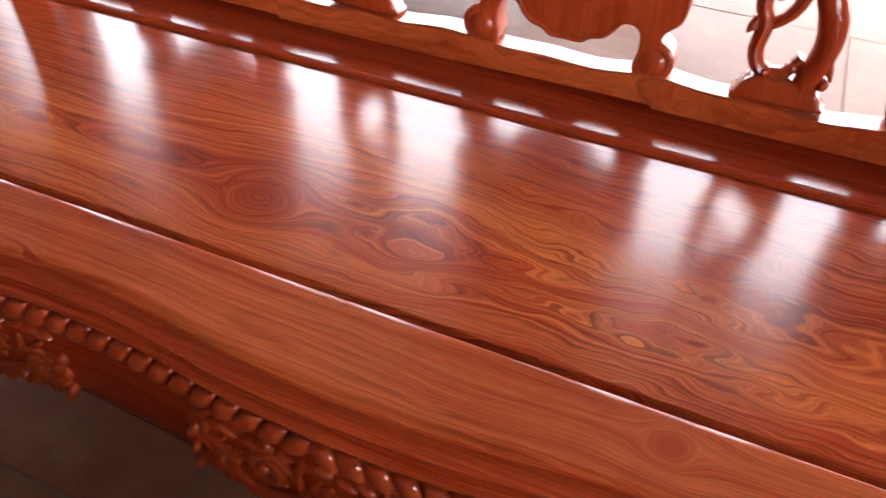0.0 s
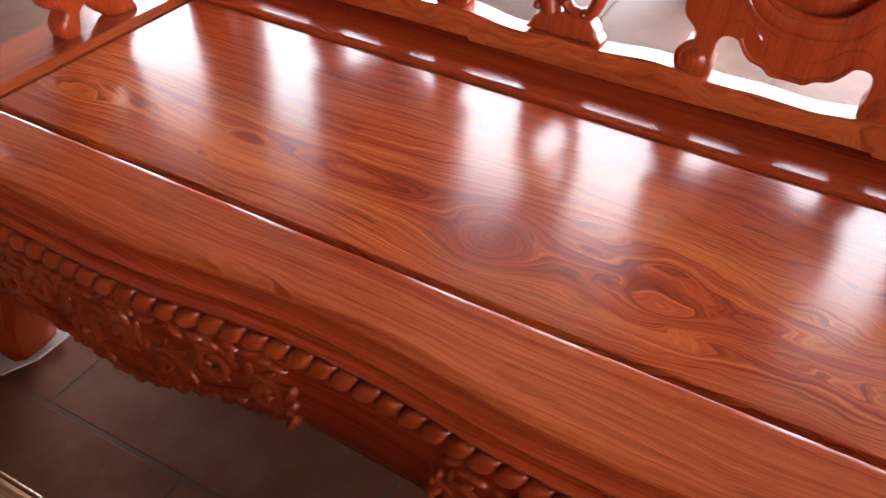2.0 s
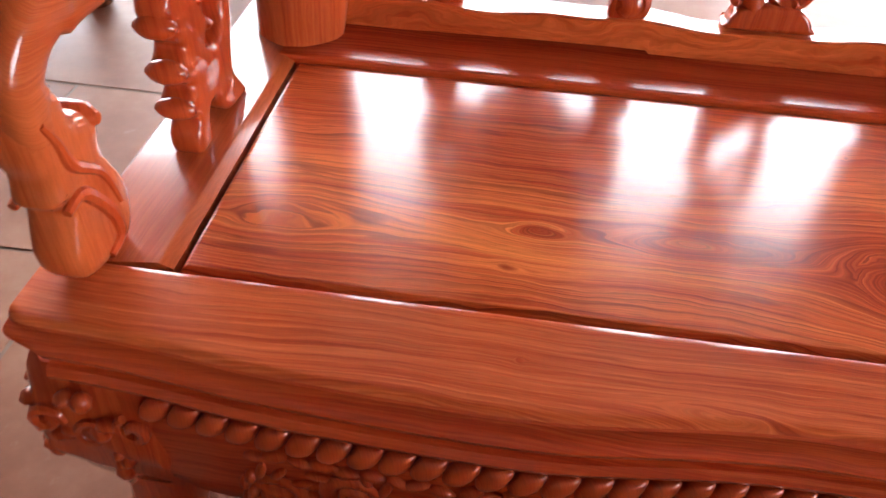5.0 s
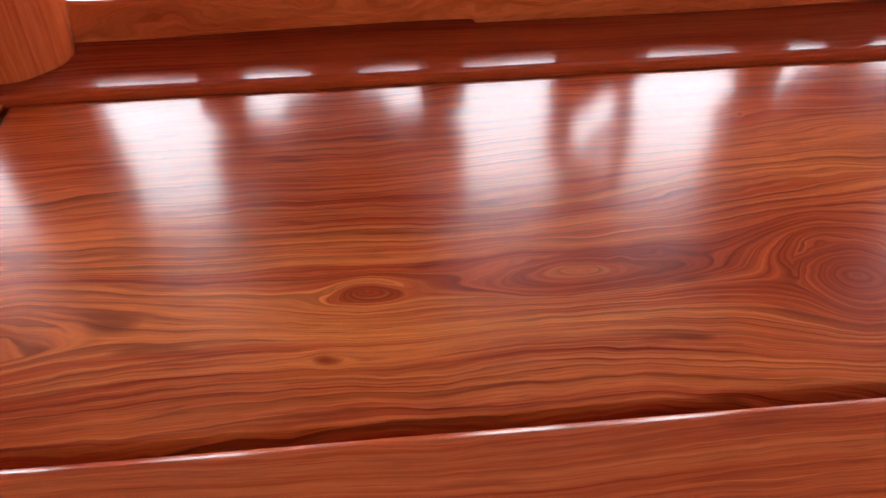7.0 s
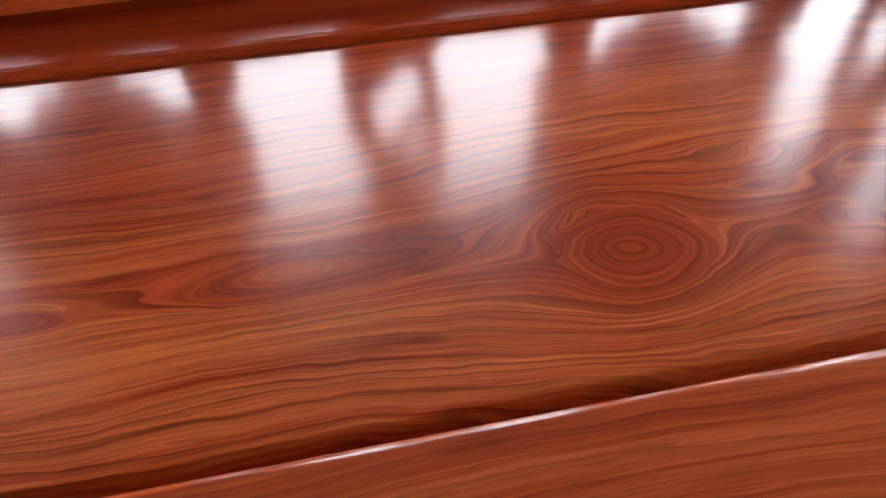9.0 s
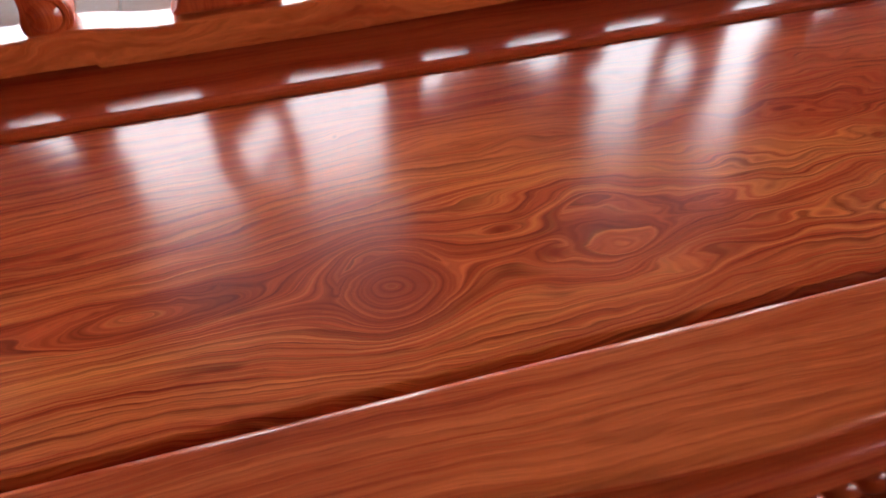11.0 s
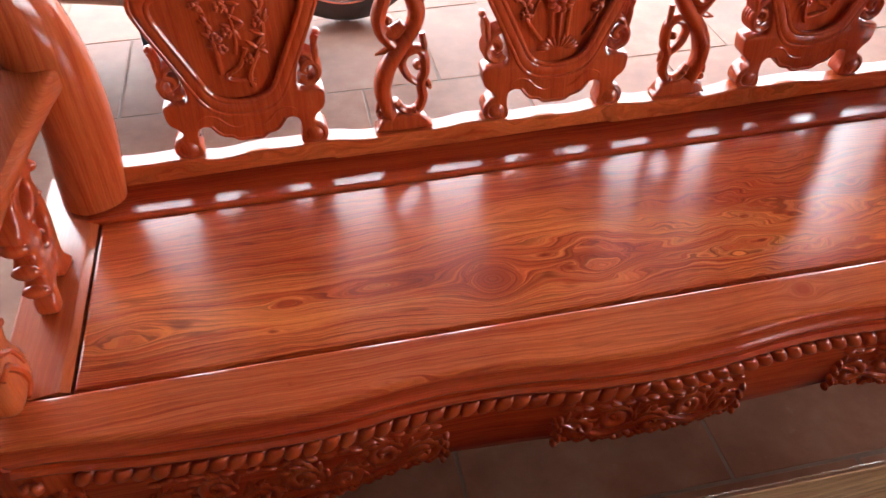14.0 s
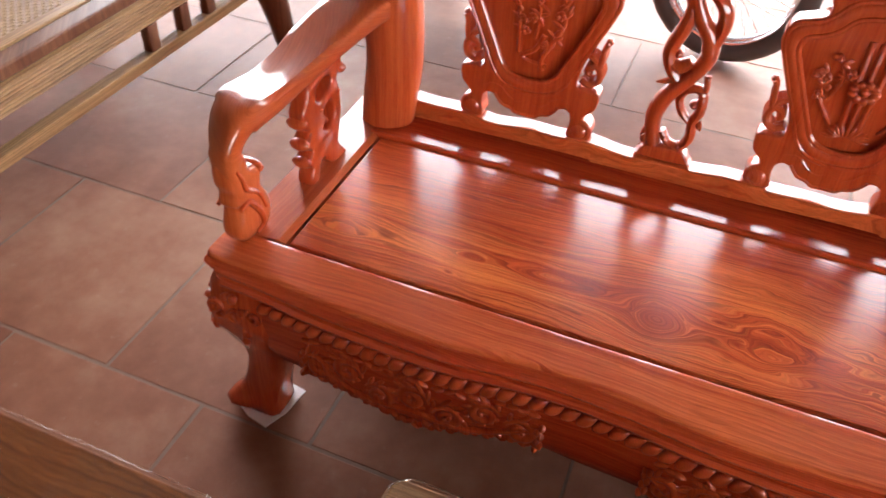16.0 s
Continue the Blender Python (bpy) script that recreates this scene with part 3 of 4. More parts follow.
# ---- round corner posts ----
for sx in (1, -1):
    X = lambda x: x if sx > 0 else LEN - x
    line = smooth_line([(-0.012, 0.447, 0.4185, 0.055), (-0.006, 0.449, 0.48, 0.057), (0.002, 0.45, 0.56, 0.058), (0.0, 0.448, 0.64, 0.060), (-0.012, 0.446, 0.72, 0.063), (-0.042, 0.446, 0.81, 0.066), (-0.085, 0.452, 0.90, 0.066), (-0.12, 0.47, 0.99, 0.058)], 6)
    bm = tube([(X(x), y, z) for x, y, z, r in line], [r for *_, r in line], 28)
    bmesh.ops.bevel(bm, geom=[e for e in bm.edges if all(v.co.z < 0.42 for v in e.verts)], offset=0.006, segments=2, affect="EDGES")
    bmesh.ops.recalc_face_normals(bm, faces=bm.faces)
    part("corner_post", bm, M_Z, bench, "thick round bent post")

# ---- arms ----
ARM = [(0.445, 0.688, 0.022, -0.098, 0.05), (0.40, 0.684, 0.022, -0.092, 0.05), (0.34, 0.674, 0.006, -0.106, 0.048), (0.27, 0.657, -0.014, -0.118, 0.046), (0.20, 0.6445, -0.028, -0.116, 0.045), (0.13, 0.639, -0.034, -0.118, 0.046),
       (0.08, 0.642, -0.034, -0.121, 0.05), (0.045, 0.6435, -0.036, -0.123, 0.054), (0.012, 0.635, -0.041, -0.117, 0.060), (-0.010, 0.612, -0.046, -0.107, 0.060), (-0.019, 0.582, -0.048, -0.099, 0.054), (-0.016, 0.552, -0.049, -0.095, 0.05)]
for sx in (1, -1):
    X = lambda x: x if sx > 0 else LEN - x
    bm = bmesh.new()
    rings, seg = [], 24
    path = smooth_line(ARM, 5)
    for i, (y, zc, xi, xo, th) in enumerate(path):
        p, q = path[max(i - 1, 0)], path[min(i + 1, len(path) - 1)]
        wy, wz = q[0] - p[0], q[1] - p[1]
        L = math.hypot(wy, wz)
        ny, nz = wz / L, -wy / L
        ring = []
        for j in range(seg):
            a = 2 * math.pi * j / seg
            c, sn = math.cos(a), math.sin(a)
            e = 5.0 if y > 0.03 else 2.8
            k = (abs(c) ** e + abs(sn) ** e) ** (-1 / e)
            dish = -0.004 * (1 - min(1, abs(c * k)) ** 2) if sn > 0 else 0
            off = th / 2 * sn * k + dish
            skew = -0.013 * c * k * min(1.0, max(0.0, 1 - y / 0.2)) if zc > 0.6 else -0.006 * c * k
            ring.append(bm.verts.new((X((xi + xo) / 2 + (xi - xo) / 2 * c * k), y + ny * off + skew, zc + nz * off)))
        rings.append(ring)
    for r, q in zip(rings, rings[1:]):
        for j in range(seg):
            bm.faces.new((r[j], r[(j + 1) % seg], q[(j + 1) % seg], q[j]))
    bm.faces.new(rings[0]), bm.faces.new(rings[-1])
    bmesh.ops.recalc_face_normals(bm, faces=bm.faces)
    part("armrest", bm, M_Y, bench, "wavy flat armrest polished to a mirror shine")
    # swan-neck support, drawn as a side view in (y, z)
    out = smooth_line([(-0.004, 0.4185), (-0.030, 0.427), (-0.041, 0.452), (-0.034, 0.480), (-0.030, 0.496), (-0.040, 0.508), (-0.036, 0.528), (-0.044, 0.552), (-0.040, 0.585), (-0.015, 0.595), (0.006, 0.582), (0.011, 0.56),
                       (0.028, 0.552), (0.042, 0.538), (0.036, 0.516), (0.042, 0.50), (0.054, 0.475), (0.056, 0.445), (0.040, 0.4185)], 6, True)
    to = Matrix(((0, 0, 1, X(-0.071)), (1, 0, 0, 0), (0, 1, 0, 0), (0, 0, 0, 1)))
    part("arm_support", plate([out], 0.044, 0.014, to), M_Z, bench, "carved swan-neck arm support")
    bm = bmesh.new()
    for x in (-0.071 - 0.0215, -0.071 + 0.0215):
        tube([(X(x), y, z) for y, z in smooth_line([(-0.034, 0.50), (-0.014, 0.503), (0.0, 0.49), (0.018, 0.46), (0.02, 0.435), (0.0, 0.428)], 6)], [0.004, 0.007, 0.007, 0.004], 8, bm)
        tube([(X(x), y, z) for y, z in smooth_line([(-0.03, 0.575), (-0.02, 0.555), (-0.012, 0.53), (0.02, 0.50), (0.035, 0.46)], 6)], [0.003, 0.006, 0.003], 8, bm)
    tube([(X(-0.071 + d), 0.034, 0.542) for d in (-0.024, -0.014, 0.0, 0.014, 0.024)], [0.005, 0.012, 0.013, 0.012, 0.005], 12, bm)
    part("leaf_carving", bm, M_CARVE, bench)
    # pierced bracket under the arm
    out = smooth_line([(0.165, 0.4185), (0.162, 0.44), (0.172, 0.455), (0.158, 0.466), (0.160, 0.482), (0.172, 0.492), (0.157, 0.505), (0.158, 0.522), (0.170, 0.534), (0.155, 0.55), (0.150, 0.578), (0.165, 0.60), (0.185, 0.628), (0.288, 0.645), (0.292, 0.612),
                       (0.276, 0.592), (0.284, 0.565), (0.286, 0.52), (0.274, 0.48), (0.272, 0.455), (0.296, 0.4185), (0.252, 0.4185), (0.232, 0.432), (0.214, 0.452), (0.198, 0.448), (0.190, 0.4185)], 5, True)
    h1 = smooth_line([(0.198, 0.585), (0.215, 0.575), (0.245, 0.585), (0.255, 0.603), (0.23, 0.613), (0.205, 0.605)], 5, True)
    h2 = smooth_line([(0.215, 0.515), (0.235, 0.505), (0.258, 0.52), (0.262, 0.545), (0.245, 0.56), (0.222, 0.55), (0.228, 0.532)], 5, True)
    to = Matrix(((0, 0, 1, X(-0.048)), (1, 0, 0, 0), (0, 1, 0, 0), (0, 0, 0, 1)))
    brk = part("arm_bracket", plate([out, h1, h2], 0.034, 0.008, to), M_CARVE, bench, "pierced carved bracket under the armrest")
    for y, z, r in ((0.158, 0.474, 0.011), (0.156, 0.514, 0.012), (0.153, 0.56, 0.012), (0.225, 0.53, 0.009), (0.298, 0.60, 0.012), (0.21, 0.56, 0.008), (0.275, 0.565, 0.008)):
        part("berry", ball((X(-0.048), y, z), (0.021, r, r), u=10, v=8), M_CARVE, brk)

# ---- back panels ----
BACK_Y = 0.485
LEAN = radians(0.5)


def stand(cx, mirror=1):
    """From (u, v, depth towards the sitter) on the leaning back into the world."""
    c, sn = math.cos(LEAN), math.sin(LEAN)
    return Matrix(((mirror, 0, 0, cx), (0, sn, -c, BACK_Y), (0, c, sn, LIP), (0, 0, 0, 1)))


HALF = [(0.0, 0.024), (0.022, 0.024), (0.034, 0.032), (0.050, 0.036), (0.060, 0.044), (0.070, 0.058), (0.084, 0.062), (0.096, 0.054), (0.098, 0.030), (0.094, 0.012), (0.100, 0.0), (0.134, 0.0), (0.146, 0.010), (0.147, 0.028), (0.138, 0.042), (0.126, 0.050), (0.131, 0.062),
        (0.146, 0.077), (0.150, 0.100), (0.147, 0.113), (0.128, 0.116), (0.106, 0.118), (0.101, 0.140), (0.114, 0.188), (0.137, 0.248), (0.156, 0.288), (0.161, 0.314), (0.152, 0.336), (0.126, 0.346), (0.106, 0.354), (0.100, 0.370), (0.108, 0.392), (0.098, 0.425), (0.060, 0.45), (0.0, 0.46)]
FIELD = [(0.0, 0.112), (0.036, 0.118), (0.058, 0.136), (0.074, 0.168), (0.098, 0.220), (0.118, 0.264), (0.127, 0.292), (0.119, 0.313), (0.094, 0.322), (0.074, 0.334), (0.05, 0.358), (0.0, 0.366)]


def both(half):
    return half + [(-u, v) for u, v in half[-2:0:-1]]


def ring_line(half, grow, n=4):
    return smooth_line([(u * (1 + grow), 0.24 + (v - 0.24) * (1 + grow)) for u, v in both(half)], n, True)


def relief(to, seed):
    """Carved sprays of stems, bamboo leaves, blossoms and berries inside the field."""
    r = random.Random(seed)
    P = lambda u, v, d: tuple(to @ Vector((u, v, d)))
    bm = bmesh.new()

    def stem(u, v, du, n, w):
        pts = []
        for i in range(n):
            pts.append(P(u, v, -0.001 + 0.003 * math.sin(i)))
            if i < n - 1:
                tw = r.uniform(-0.010, 0.010)
                u, v = u + du + tw, v + 0.024
                if i > 0:
                    for k in range(3):
                        a = r.uniform(-0.5, 0.5) + (0.7 if r.random() < 0.5 else 2.4)
                        L = r.uniform(0.012, 0.024)
                        uu, vv = u + math.cos(a) * L, v + math.sin(a) * L * r.choice((-1, 1, 1))
                        if abs(uu) < 0.045 + 0.3 * max(0, vv - 0.12) and vv < 0.335:
                            m = (Vector(P(uu, vv, 0.001)) - Vector(P(u, v, 0.001))).to_track_quat("X", "Z")
                            ball(P((u + uu) / 2, (v + vv) / 2, 0.001), (L * 0.6, 0.0032, 0.0042), bm, m, 8, 6)
                    if r.random() < 0.75:
                        bu, bv = u + r.uniform(-0.016, 0.016), v + r.uniform(-0.01, 0.01)
                        for k in range(r.choice((1, 3, 5))):
                            a = k * 1.26
                            ball(P(bu + 0.006 * math.cos(a), bv + 0.006 * math.sin(a), 0.002), r.uniform(0.0042, 0.006), bm, u=8, v=6)
        tube(smooth_line(pts, 4), [w, w * 0.8, w * 0.5], 7, bm)

    if seed == 2:
        for u in (-0.014, 0.0, 0.016):
            tube([P(u, 0.15, -0.002), P(u * 1.2, 0.235, 0.001), P(u * 1.3, 0.325, -0.002)], 0.0052, 8, bm)
        for k in range(9):
            a = k * 0.7
            ball(P(0.019 * math.cos(a), 0.235 + 0.015 * math.sin(a), 0.004), (0.0085, 0.006, 0.0075), bm, u=8, v=6)
        ball(P(0, 0.238, 0.006), 0.009, bm)
        for k in range(11):
            a = math.pi * k / 10
            m = Euler((0, -a, 0))
            ball(P(0.028 * math.cos(a), 0.14 + 0.016 * math.sin(a), 0.001), (0.014, 0.004, 0.004), bm, m, 8, 6)
        stem(-0.055, 0.205, -0.002, 4, 0.004)
        stem(0.05, 0.16, 0.012, 6, 0.004)
        stem(-0.035, 0.16, -0.010, 5, 0.004)
    else:
        s = 1 if seed == 1 else -1
        stem(0.022 * s, 0.135, 0.004 * s, 9, 0.006)
        stem(-0.030 * s, 0.165, -0.003 * s, 8, 0.005)
        stem(0.0, 0.20, 0.001, 6, 0.004)
        tube(smooth_line([P(0.03 * s, 0.145, 0), P(-0.012 * s, 0.150, 0), P(-0.02 * s, 0.162, 0), P(0.004 * s, 0.178, 0), P(0.02 * s, 0.21, 0)], 6), 0.0052, 7, bm)
    return bm


for seed, cx in ((1, 0.275), (2, 0.836), (3, 1.345)):
    to = stand(cx) @ Matrix.Diagonal((0.92, 0.94, 1, 1))
    P = lambda u, v, d: tuple(to @ Vector((u, v, d)))
    board = part("back_panel", plate([smooth_line(both(HALF), 4, True), ring_line(FIELD, 0.0)], 0.040, 0.004, to), M_CARVE, bench, "pierced back panel with a shield-shaped medallion")
    part("medallion_field", plate([ring_line(FIELD, 0.03)], 0.012, 0.001, to @ Matrix.Translation((0, 0, 0.006))), M_CARVE, board)
    out_way = tuple(to.to_3x3() @ Vector((0, 0, 1)))
    bm = tube([P(u, v, 0.0165) for u, v in ring_line(FIELD, 0.125)], 0.0125, 14, squash=(out_way, 0.62), closed=True)
    tube([P(u, v, 0.0205) for u, v in ring_line(FIELD, 0.020)], 0.0050, 8, bm, closed=True)
    tube([P(u, v, 0.0185) for u, v in ring_line(FIELD, 0.245)], 0.0046, 8, bm, closed=True)
    part("medallion_frame", bm, M_CARVE, board, "rounded moulding round the medallion")
    part("floral_relief", relief(to @ Matrix.Translation((0, 0, 0.0135)), seed), M_CARVE, board, "carved relief of bamboo, blossom and berries")
    for sx in (1, -1):
        bm = bmesh.new()
        ball(P(0.121 * sx, 0.020, 0.010), (0.0205, 0.017, 0.0195), bm, u=14, v=10)
        tube([P(sx * (0.121 + u), 0.020 + v, 0.017) for u, v in spiral(0, 0, 0.022, 1.3, 1.2, -1)], [0.005, 0.0055, 0.003], 8, bm)
        part("scroll_foot", bm, M_CARVE, board)
        bm = bmesh.new()
        for d in (-0.013, -0.004, 0.004, 0.013):
            tube([P(sx * u, v, d) for u, v in smooth_line([(0.106, 0.136), (0.122, 0.128), (0.138, 0.136), (0.143, 0.154), (0.134, 0.170), (0.120, 0.166), (0.116, 0.154), (0.124, 0.148)], 5)], [0.0065, 0.0072, 0.0072, 0.005], 8, bm)
            tube([P(sx * u, v, d) for u, v in smooth_line([(0.113, 0.190), (0.128, 0.184), (0.137, 0.168), (0.142, 0.190), (0.143, 0.206), (0.149, 0.220)], 5)], [0.006, 0.0066, 0.006, 0.0035], 8, bm)
        ball(P(sx * 0.149, 0.219, 0), (0.007, 0.012, 0.007), bm, u=8, v=6)
        part("side_scroll", bm, M_CARVE, board, "small pierced scroll beside the medallion")
    low = [(u, v + 0.006) for u, v in HALF[:6]]
    part("edge_bead", tube([P(u, v, 0.0188) for u, v in smooth_line([(-u, v) for u, v in low[:0:-1]] + low, 5)], 0.0032, 8), M_CARVE, board)
    for sx in (1, -1):
        vein = smooth_line([(0.004, 0.062), (0.022, 0.056), (0.040, 0.064), (0.056, 0.080), (0.076, 0.086), (0.092, 0.078), (0.090, 0.068), (0.080, 0.068)], 5)
        part("chest_vein", tube([P(sx * u, v, 0.0186) for u, v in vein], [0.0016, 0.0028, 0.0028, 0.0022, 0.0014], 7), M_CARVE, board)

# twisted vine balusters between the panels
for cx, mir in ((0.553, 1), (1.092, -1)):
    to = stand(cx, mir)
    P = lambda u, v, d: tuple(to @ Vector((u * 0.95 - 0.004, v * 0.92, d)))
    base = smooth_line([(-0.048, 0.0), (-0.050, 0.008), (-0.042, 0.022), (-0.02, 0.030), (0.02, 0.030), (0.036, 0.024), (0.046, 0.010), (0.044, 0.0)], 5, True)
    bal = part("vine_baluster", plate([base], 0.034, 0.005, to), M_CARVE, bench, "twisted vine baluster with open loops")
    deep = ((to.to_3x3() @ Vector((0, 0, 1))).normalized(), 1.35)
    main = smooth_line([(-0.020, 0.022), (-0.034, 0.085), (-0.020, 0.140), (0.018, 0.195), (0.036, 0.235), (0.030, 0.275), (0.004, 0.315), (-0.012, 0.36), (0.004, 0.42), (0.012, 0.495)], 6)
    part("main_stem", tube([P(u, v, 0) for u, v in main], [0.013, 0.017, 0.014, 0.016, 0.015, 0.013, 0.012], 12, squash=deep), M_CARVE, bal)
    bm = bmesh.new()
    for line, w in (([(0.016, 0.162), (0.034, 0.168), (0.047, 0.155), (0.048, 0.120), (0.040, 0.095), (0.042, 0.060), (0.030, 0.036), (0.006, 0.036), (-0.012, 0.062)], 0.0075),
                    ([(0.016, 0.162), (0.006, 0.140), (0.016, 0.112), (0.036, 0.092)], 0.006),
                    ([(-0.008, 0.180), (-0.026, 0.206), (-0.032, 0.240), (-0.018, 0.285), (-0.012, 0.325), (-0.02, 0.35)], 0.0105),
                    ([(-0.028, 0.215), (-0.010, 0.205), (0.012, 0.222)], 0.010),
                    ([(0.034, 0.25), (0.046, 0.29), (0.044, 0.33), (0.02, 0.36), (-0.004, 0.37)], 0.0105)):
        tube([P(u, v, 0) for u, v in smooth_line(line, 6)], [w * 1.1, w * 1.3, w * 1.3, w], 10, bm, squash=deep)
    for u, v, du, dv in ((-0.010, 0.180, -0.034, -0.014), (0.045, 0.20, 0.006, -0.045), (-0.038, 0.07, -0.012, -0.03), (0.05, 0.10, 0.008, -0.02)):
        tube([P(u, v, 0.002), P(u + du * 0.5, v + dv * 0.5, 0.006), P(u + du, v + dv, 0.004)], [0.006, 0.006, 0.0015], 8, bm)
    for u, v in ((-0.016, 0.232), (-0.042, 0.034), (0.026, 0.036), (-0.004, 0.048), (0.034, 0.134)):
        ball(P(u, v, 0), (0.0085, 0.014, 0.0085), bm, u=10, v=7)
    part("vine_loop", bm, M_CARVE, bal)

bm = bmesh.new()
line = [(x, BACK_Y + 0.45 * math.tan(LEAN) + 0.004, LIP + 0.455 + 0.05 * math.exp(-((x - XC) / 0.35) ** 2)) for x in np.linspace(-0.10, LEN + 0.10, 40)]
tube(line, 0.032, 14, bm)
part("crest_rail", bm, M_X, bench)

# ---- foam sheets under the feet ----
for sx in (1, -1):
    X = lambda x: x if sx > 0 else LEN - x
    bm = bmesh.new()
    ring = [(-0.116, -0.066), (-0.072, -0.088), (-0.026, -0.098), (-0.006, -0.05), (0.006, 0.006), (-0.04, 0.02), (-0.100, 0.03), (-0.112, -0.01)]
    lift = [0.010, 0.001, 0.002, 0.001, 0.012, 0.001, 0.004, 0.001]
    top = [bm.verts.new((X(x), y, 0.004 + h)) for (x, y), h in zip(ring, lift)]
    low = [bm.verts.new((X(x), y, 0.0005 + h)) for (x, y), h in zip(ring, lift)]
    c1, c0 = bm.verts.new((X(-0.065), -0.028, 0.004)), bm.verts.new((X(-0.065), -0.028, 0.0005))
    for i in range(8):
        j = (i + 1) % 8
        bm.faces.new((top[i], top[j], c1)), bm.faces.new((low[j], low[i], c0)), bm.faces.new((top[i], low[i], low[j], top[j]))
    bmesh.ops.recalc_face_normals(bm, faces=bm.faces)
    tagged(part("foam_sheet", bm, M_FOAM, None), "crumpled white foam sheet under the bench foot", "foam sheet", "foam sheets under the feet")


# ---- old daybed with a woven cane seat ----
bed = thing("cane_daybed", (-1.2, 0.45, 0), "old yellow-brown wooden daybed with a woven cane seat", "daybed")
BY0, BY1 = -0.75, 1.62
part("front_plank", box(-0.862, -0.842, BY0, BY1, 0.325, 0.392, 0.003), M_DAYBED, bed, "pale grooved edge plank", sharp=20)
for k in range(7):
    part("groove_strip", tube([(-0.8405, BY0, 0.332 + 0.009 * k), (-0.8405, BY1, 0.332 + 0.009 * k)], 0.0042, 8), M_DAYBED, bed)
part("seat_frame", box(-0.915, -0.856, BY0, BY1, 0.392, 0.425, 0.006), M_OLD, bed, "dark wooden seat frame", sharp=20)
part("seat_frame", box(-1.62, -1.56, BY0, BY1, 0.36, 0.425, 0.006), M_OLD, bed, sharp=20)
part("inner_strip", box(-0.955, -0.9155, BY0, BY1, 0.40, 0.430, 0.005), M_DAYBED, bed, sharp=20)
part("stretcher", box(-0.872, -0.834, BY0, 1.42, 0.216, 0.250, 0.004), M_DAYBED, bed, "long lower stretcher", sharp=20)
for y in (-0.6, -0.12, 0.02, 0.71, 0.85, 0.97, 1.13):
    part("short_post", box(-0.868, -0.838, y - 0.02, y + 0.02, 0.250, 0.326, 0.004), M_OLD, bed)
for y in (BY0 + 0.12, 1.27):
    part("leg", tube(smooth_line([(-0.88, y - 0.06, 0.40), (-0.83, y - 0.03, 0.26), (-0.80, y - 0.01, 0.12), (-0.785, y, 0.0)], 5), [0.062, 0.052, 0.042, 0.03], 12), M_OLD, bed, "dark splayed leg")
    part("leg", tube(smooth_line([(-1.58, y - 0.06, 0.40), (-1.63, y - 0.03, 0.26), (-1.66, y, 0.0)], 5), [0.05, 0.04, 0.03], 12), M_OLD, bed)
bm = bmesh.new()
STEP = 0.0125
nx, ny = int(0.60 / STEP), int((BY1 - BY0) / STEP)
for i in range(nx):
    x = -0.957 - i * STEP
    vs = []
    for j in range(0, ny, 1):
        y = BY0 + j * STEP
        z = 0.428 + 0.0022 * (1 if (i + j) % 2 else -1)
        vs.append((bm.verts.new((x - 0.0045, y, z)), bm.verts.new((x + 0.0045, y, z))))
    for p, q in zip(vs, vs[1:]):
        bm.faces.new((p[0], q[0], q[1], p[1]))
part("cane_weave", bm, M_CANE, bed, "coarse woven cane with small open eyes", smooth=False)
bm = bmesh.new()
for j in range(ny):
    y = BY0 + j * STEP
    vs = []
    for i in range(nx):
        x = -0.957 - i * STEP
        z = 0.428 - 0.0022 * (1 if (i + j) % 2 else -1)
        vs.append((bm.verts.new((x, y - 0.0045, z)), bm.verts.new((x, y + 0.0045, z))))
    for p, q in zip(vs, vs[1:]):
        bm.faces.new((p[0], p[1], q[1], q[0]))
part("cane_weft", bm, M_CANE, bed, smooth=False)


# ---- tables in front of the bench ----
def glass_plate(x0, x1, y0, y1, z, r, th=0.008):
    pts = []
    for cx, cy, a0 in ((x1 - r, y1 - r, 0), (x0 + r, y1 - r, 90), (x0 + r, y0 + r, 180), (x1 - r, y0 + r, 270)):
        pts += [(cx + r * math.cos(radians(a0 + k * 9)), cy + r * math.sin(radians(a0 + k * 9))) for k in range(11)]
    return plate([pts], th, 0.0015, Matrix.Translation((0, 0, z)))


def low_table(name, x0, x1, y0, y1, r, label, mat):
    t = thing(name, ((x0 + x1) / 2, (y0 + y1) / 2, 0), label, "table")
    part("tabletop", box(x0 + 0.003, x1 - 0.003, y0 + 0.003, y1 - 0.003, 0.405, 0.44, 0.006, 3), mat, t, sharp=20)
    # unseen closed box, added to stop low light passing under the tabletop
    part("light_blocking_skirt", box(x0 + 0.05, x1 - 0.05, y0 + 0.05, y1 - 0.05, 0.05, 0.405, 0.004), mat, t, sharp=20)
    g = part("glass_top", glass_plate(x0, x1, y0, y1, 0.4445, r), M_GLASS, t, "clear glass plate with polished edge")
    g.visible_shadow = False
    for lx in (x0 + 0.08, x1 - 0.08):
        for ly in (y0 + 0.08, y1 - 0.08):
            part("leg", tube([(lx, ly, 0.40), (lx, ly, 0.2), (lx, ly, 0.0)], [0.035, 0.026, 0.03], 12), mat, t)
    return t


low_table("side_table", -0.55, 0.205, -1.15, -0.466, 0.012, "dark brown wooden side table under a glass plate", M_TABLE)
low_table("tea_table", 0.372, 1.75, -1.15, -0.342, 0.035, "light brown wooden tea table under a glass plate", M_TEA)

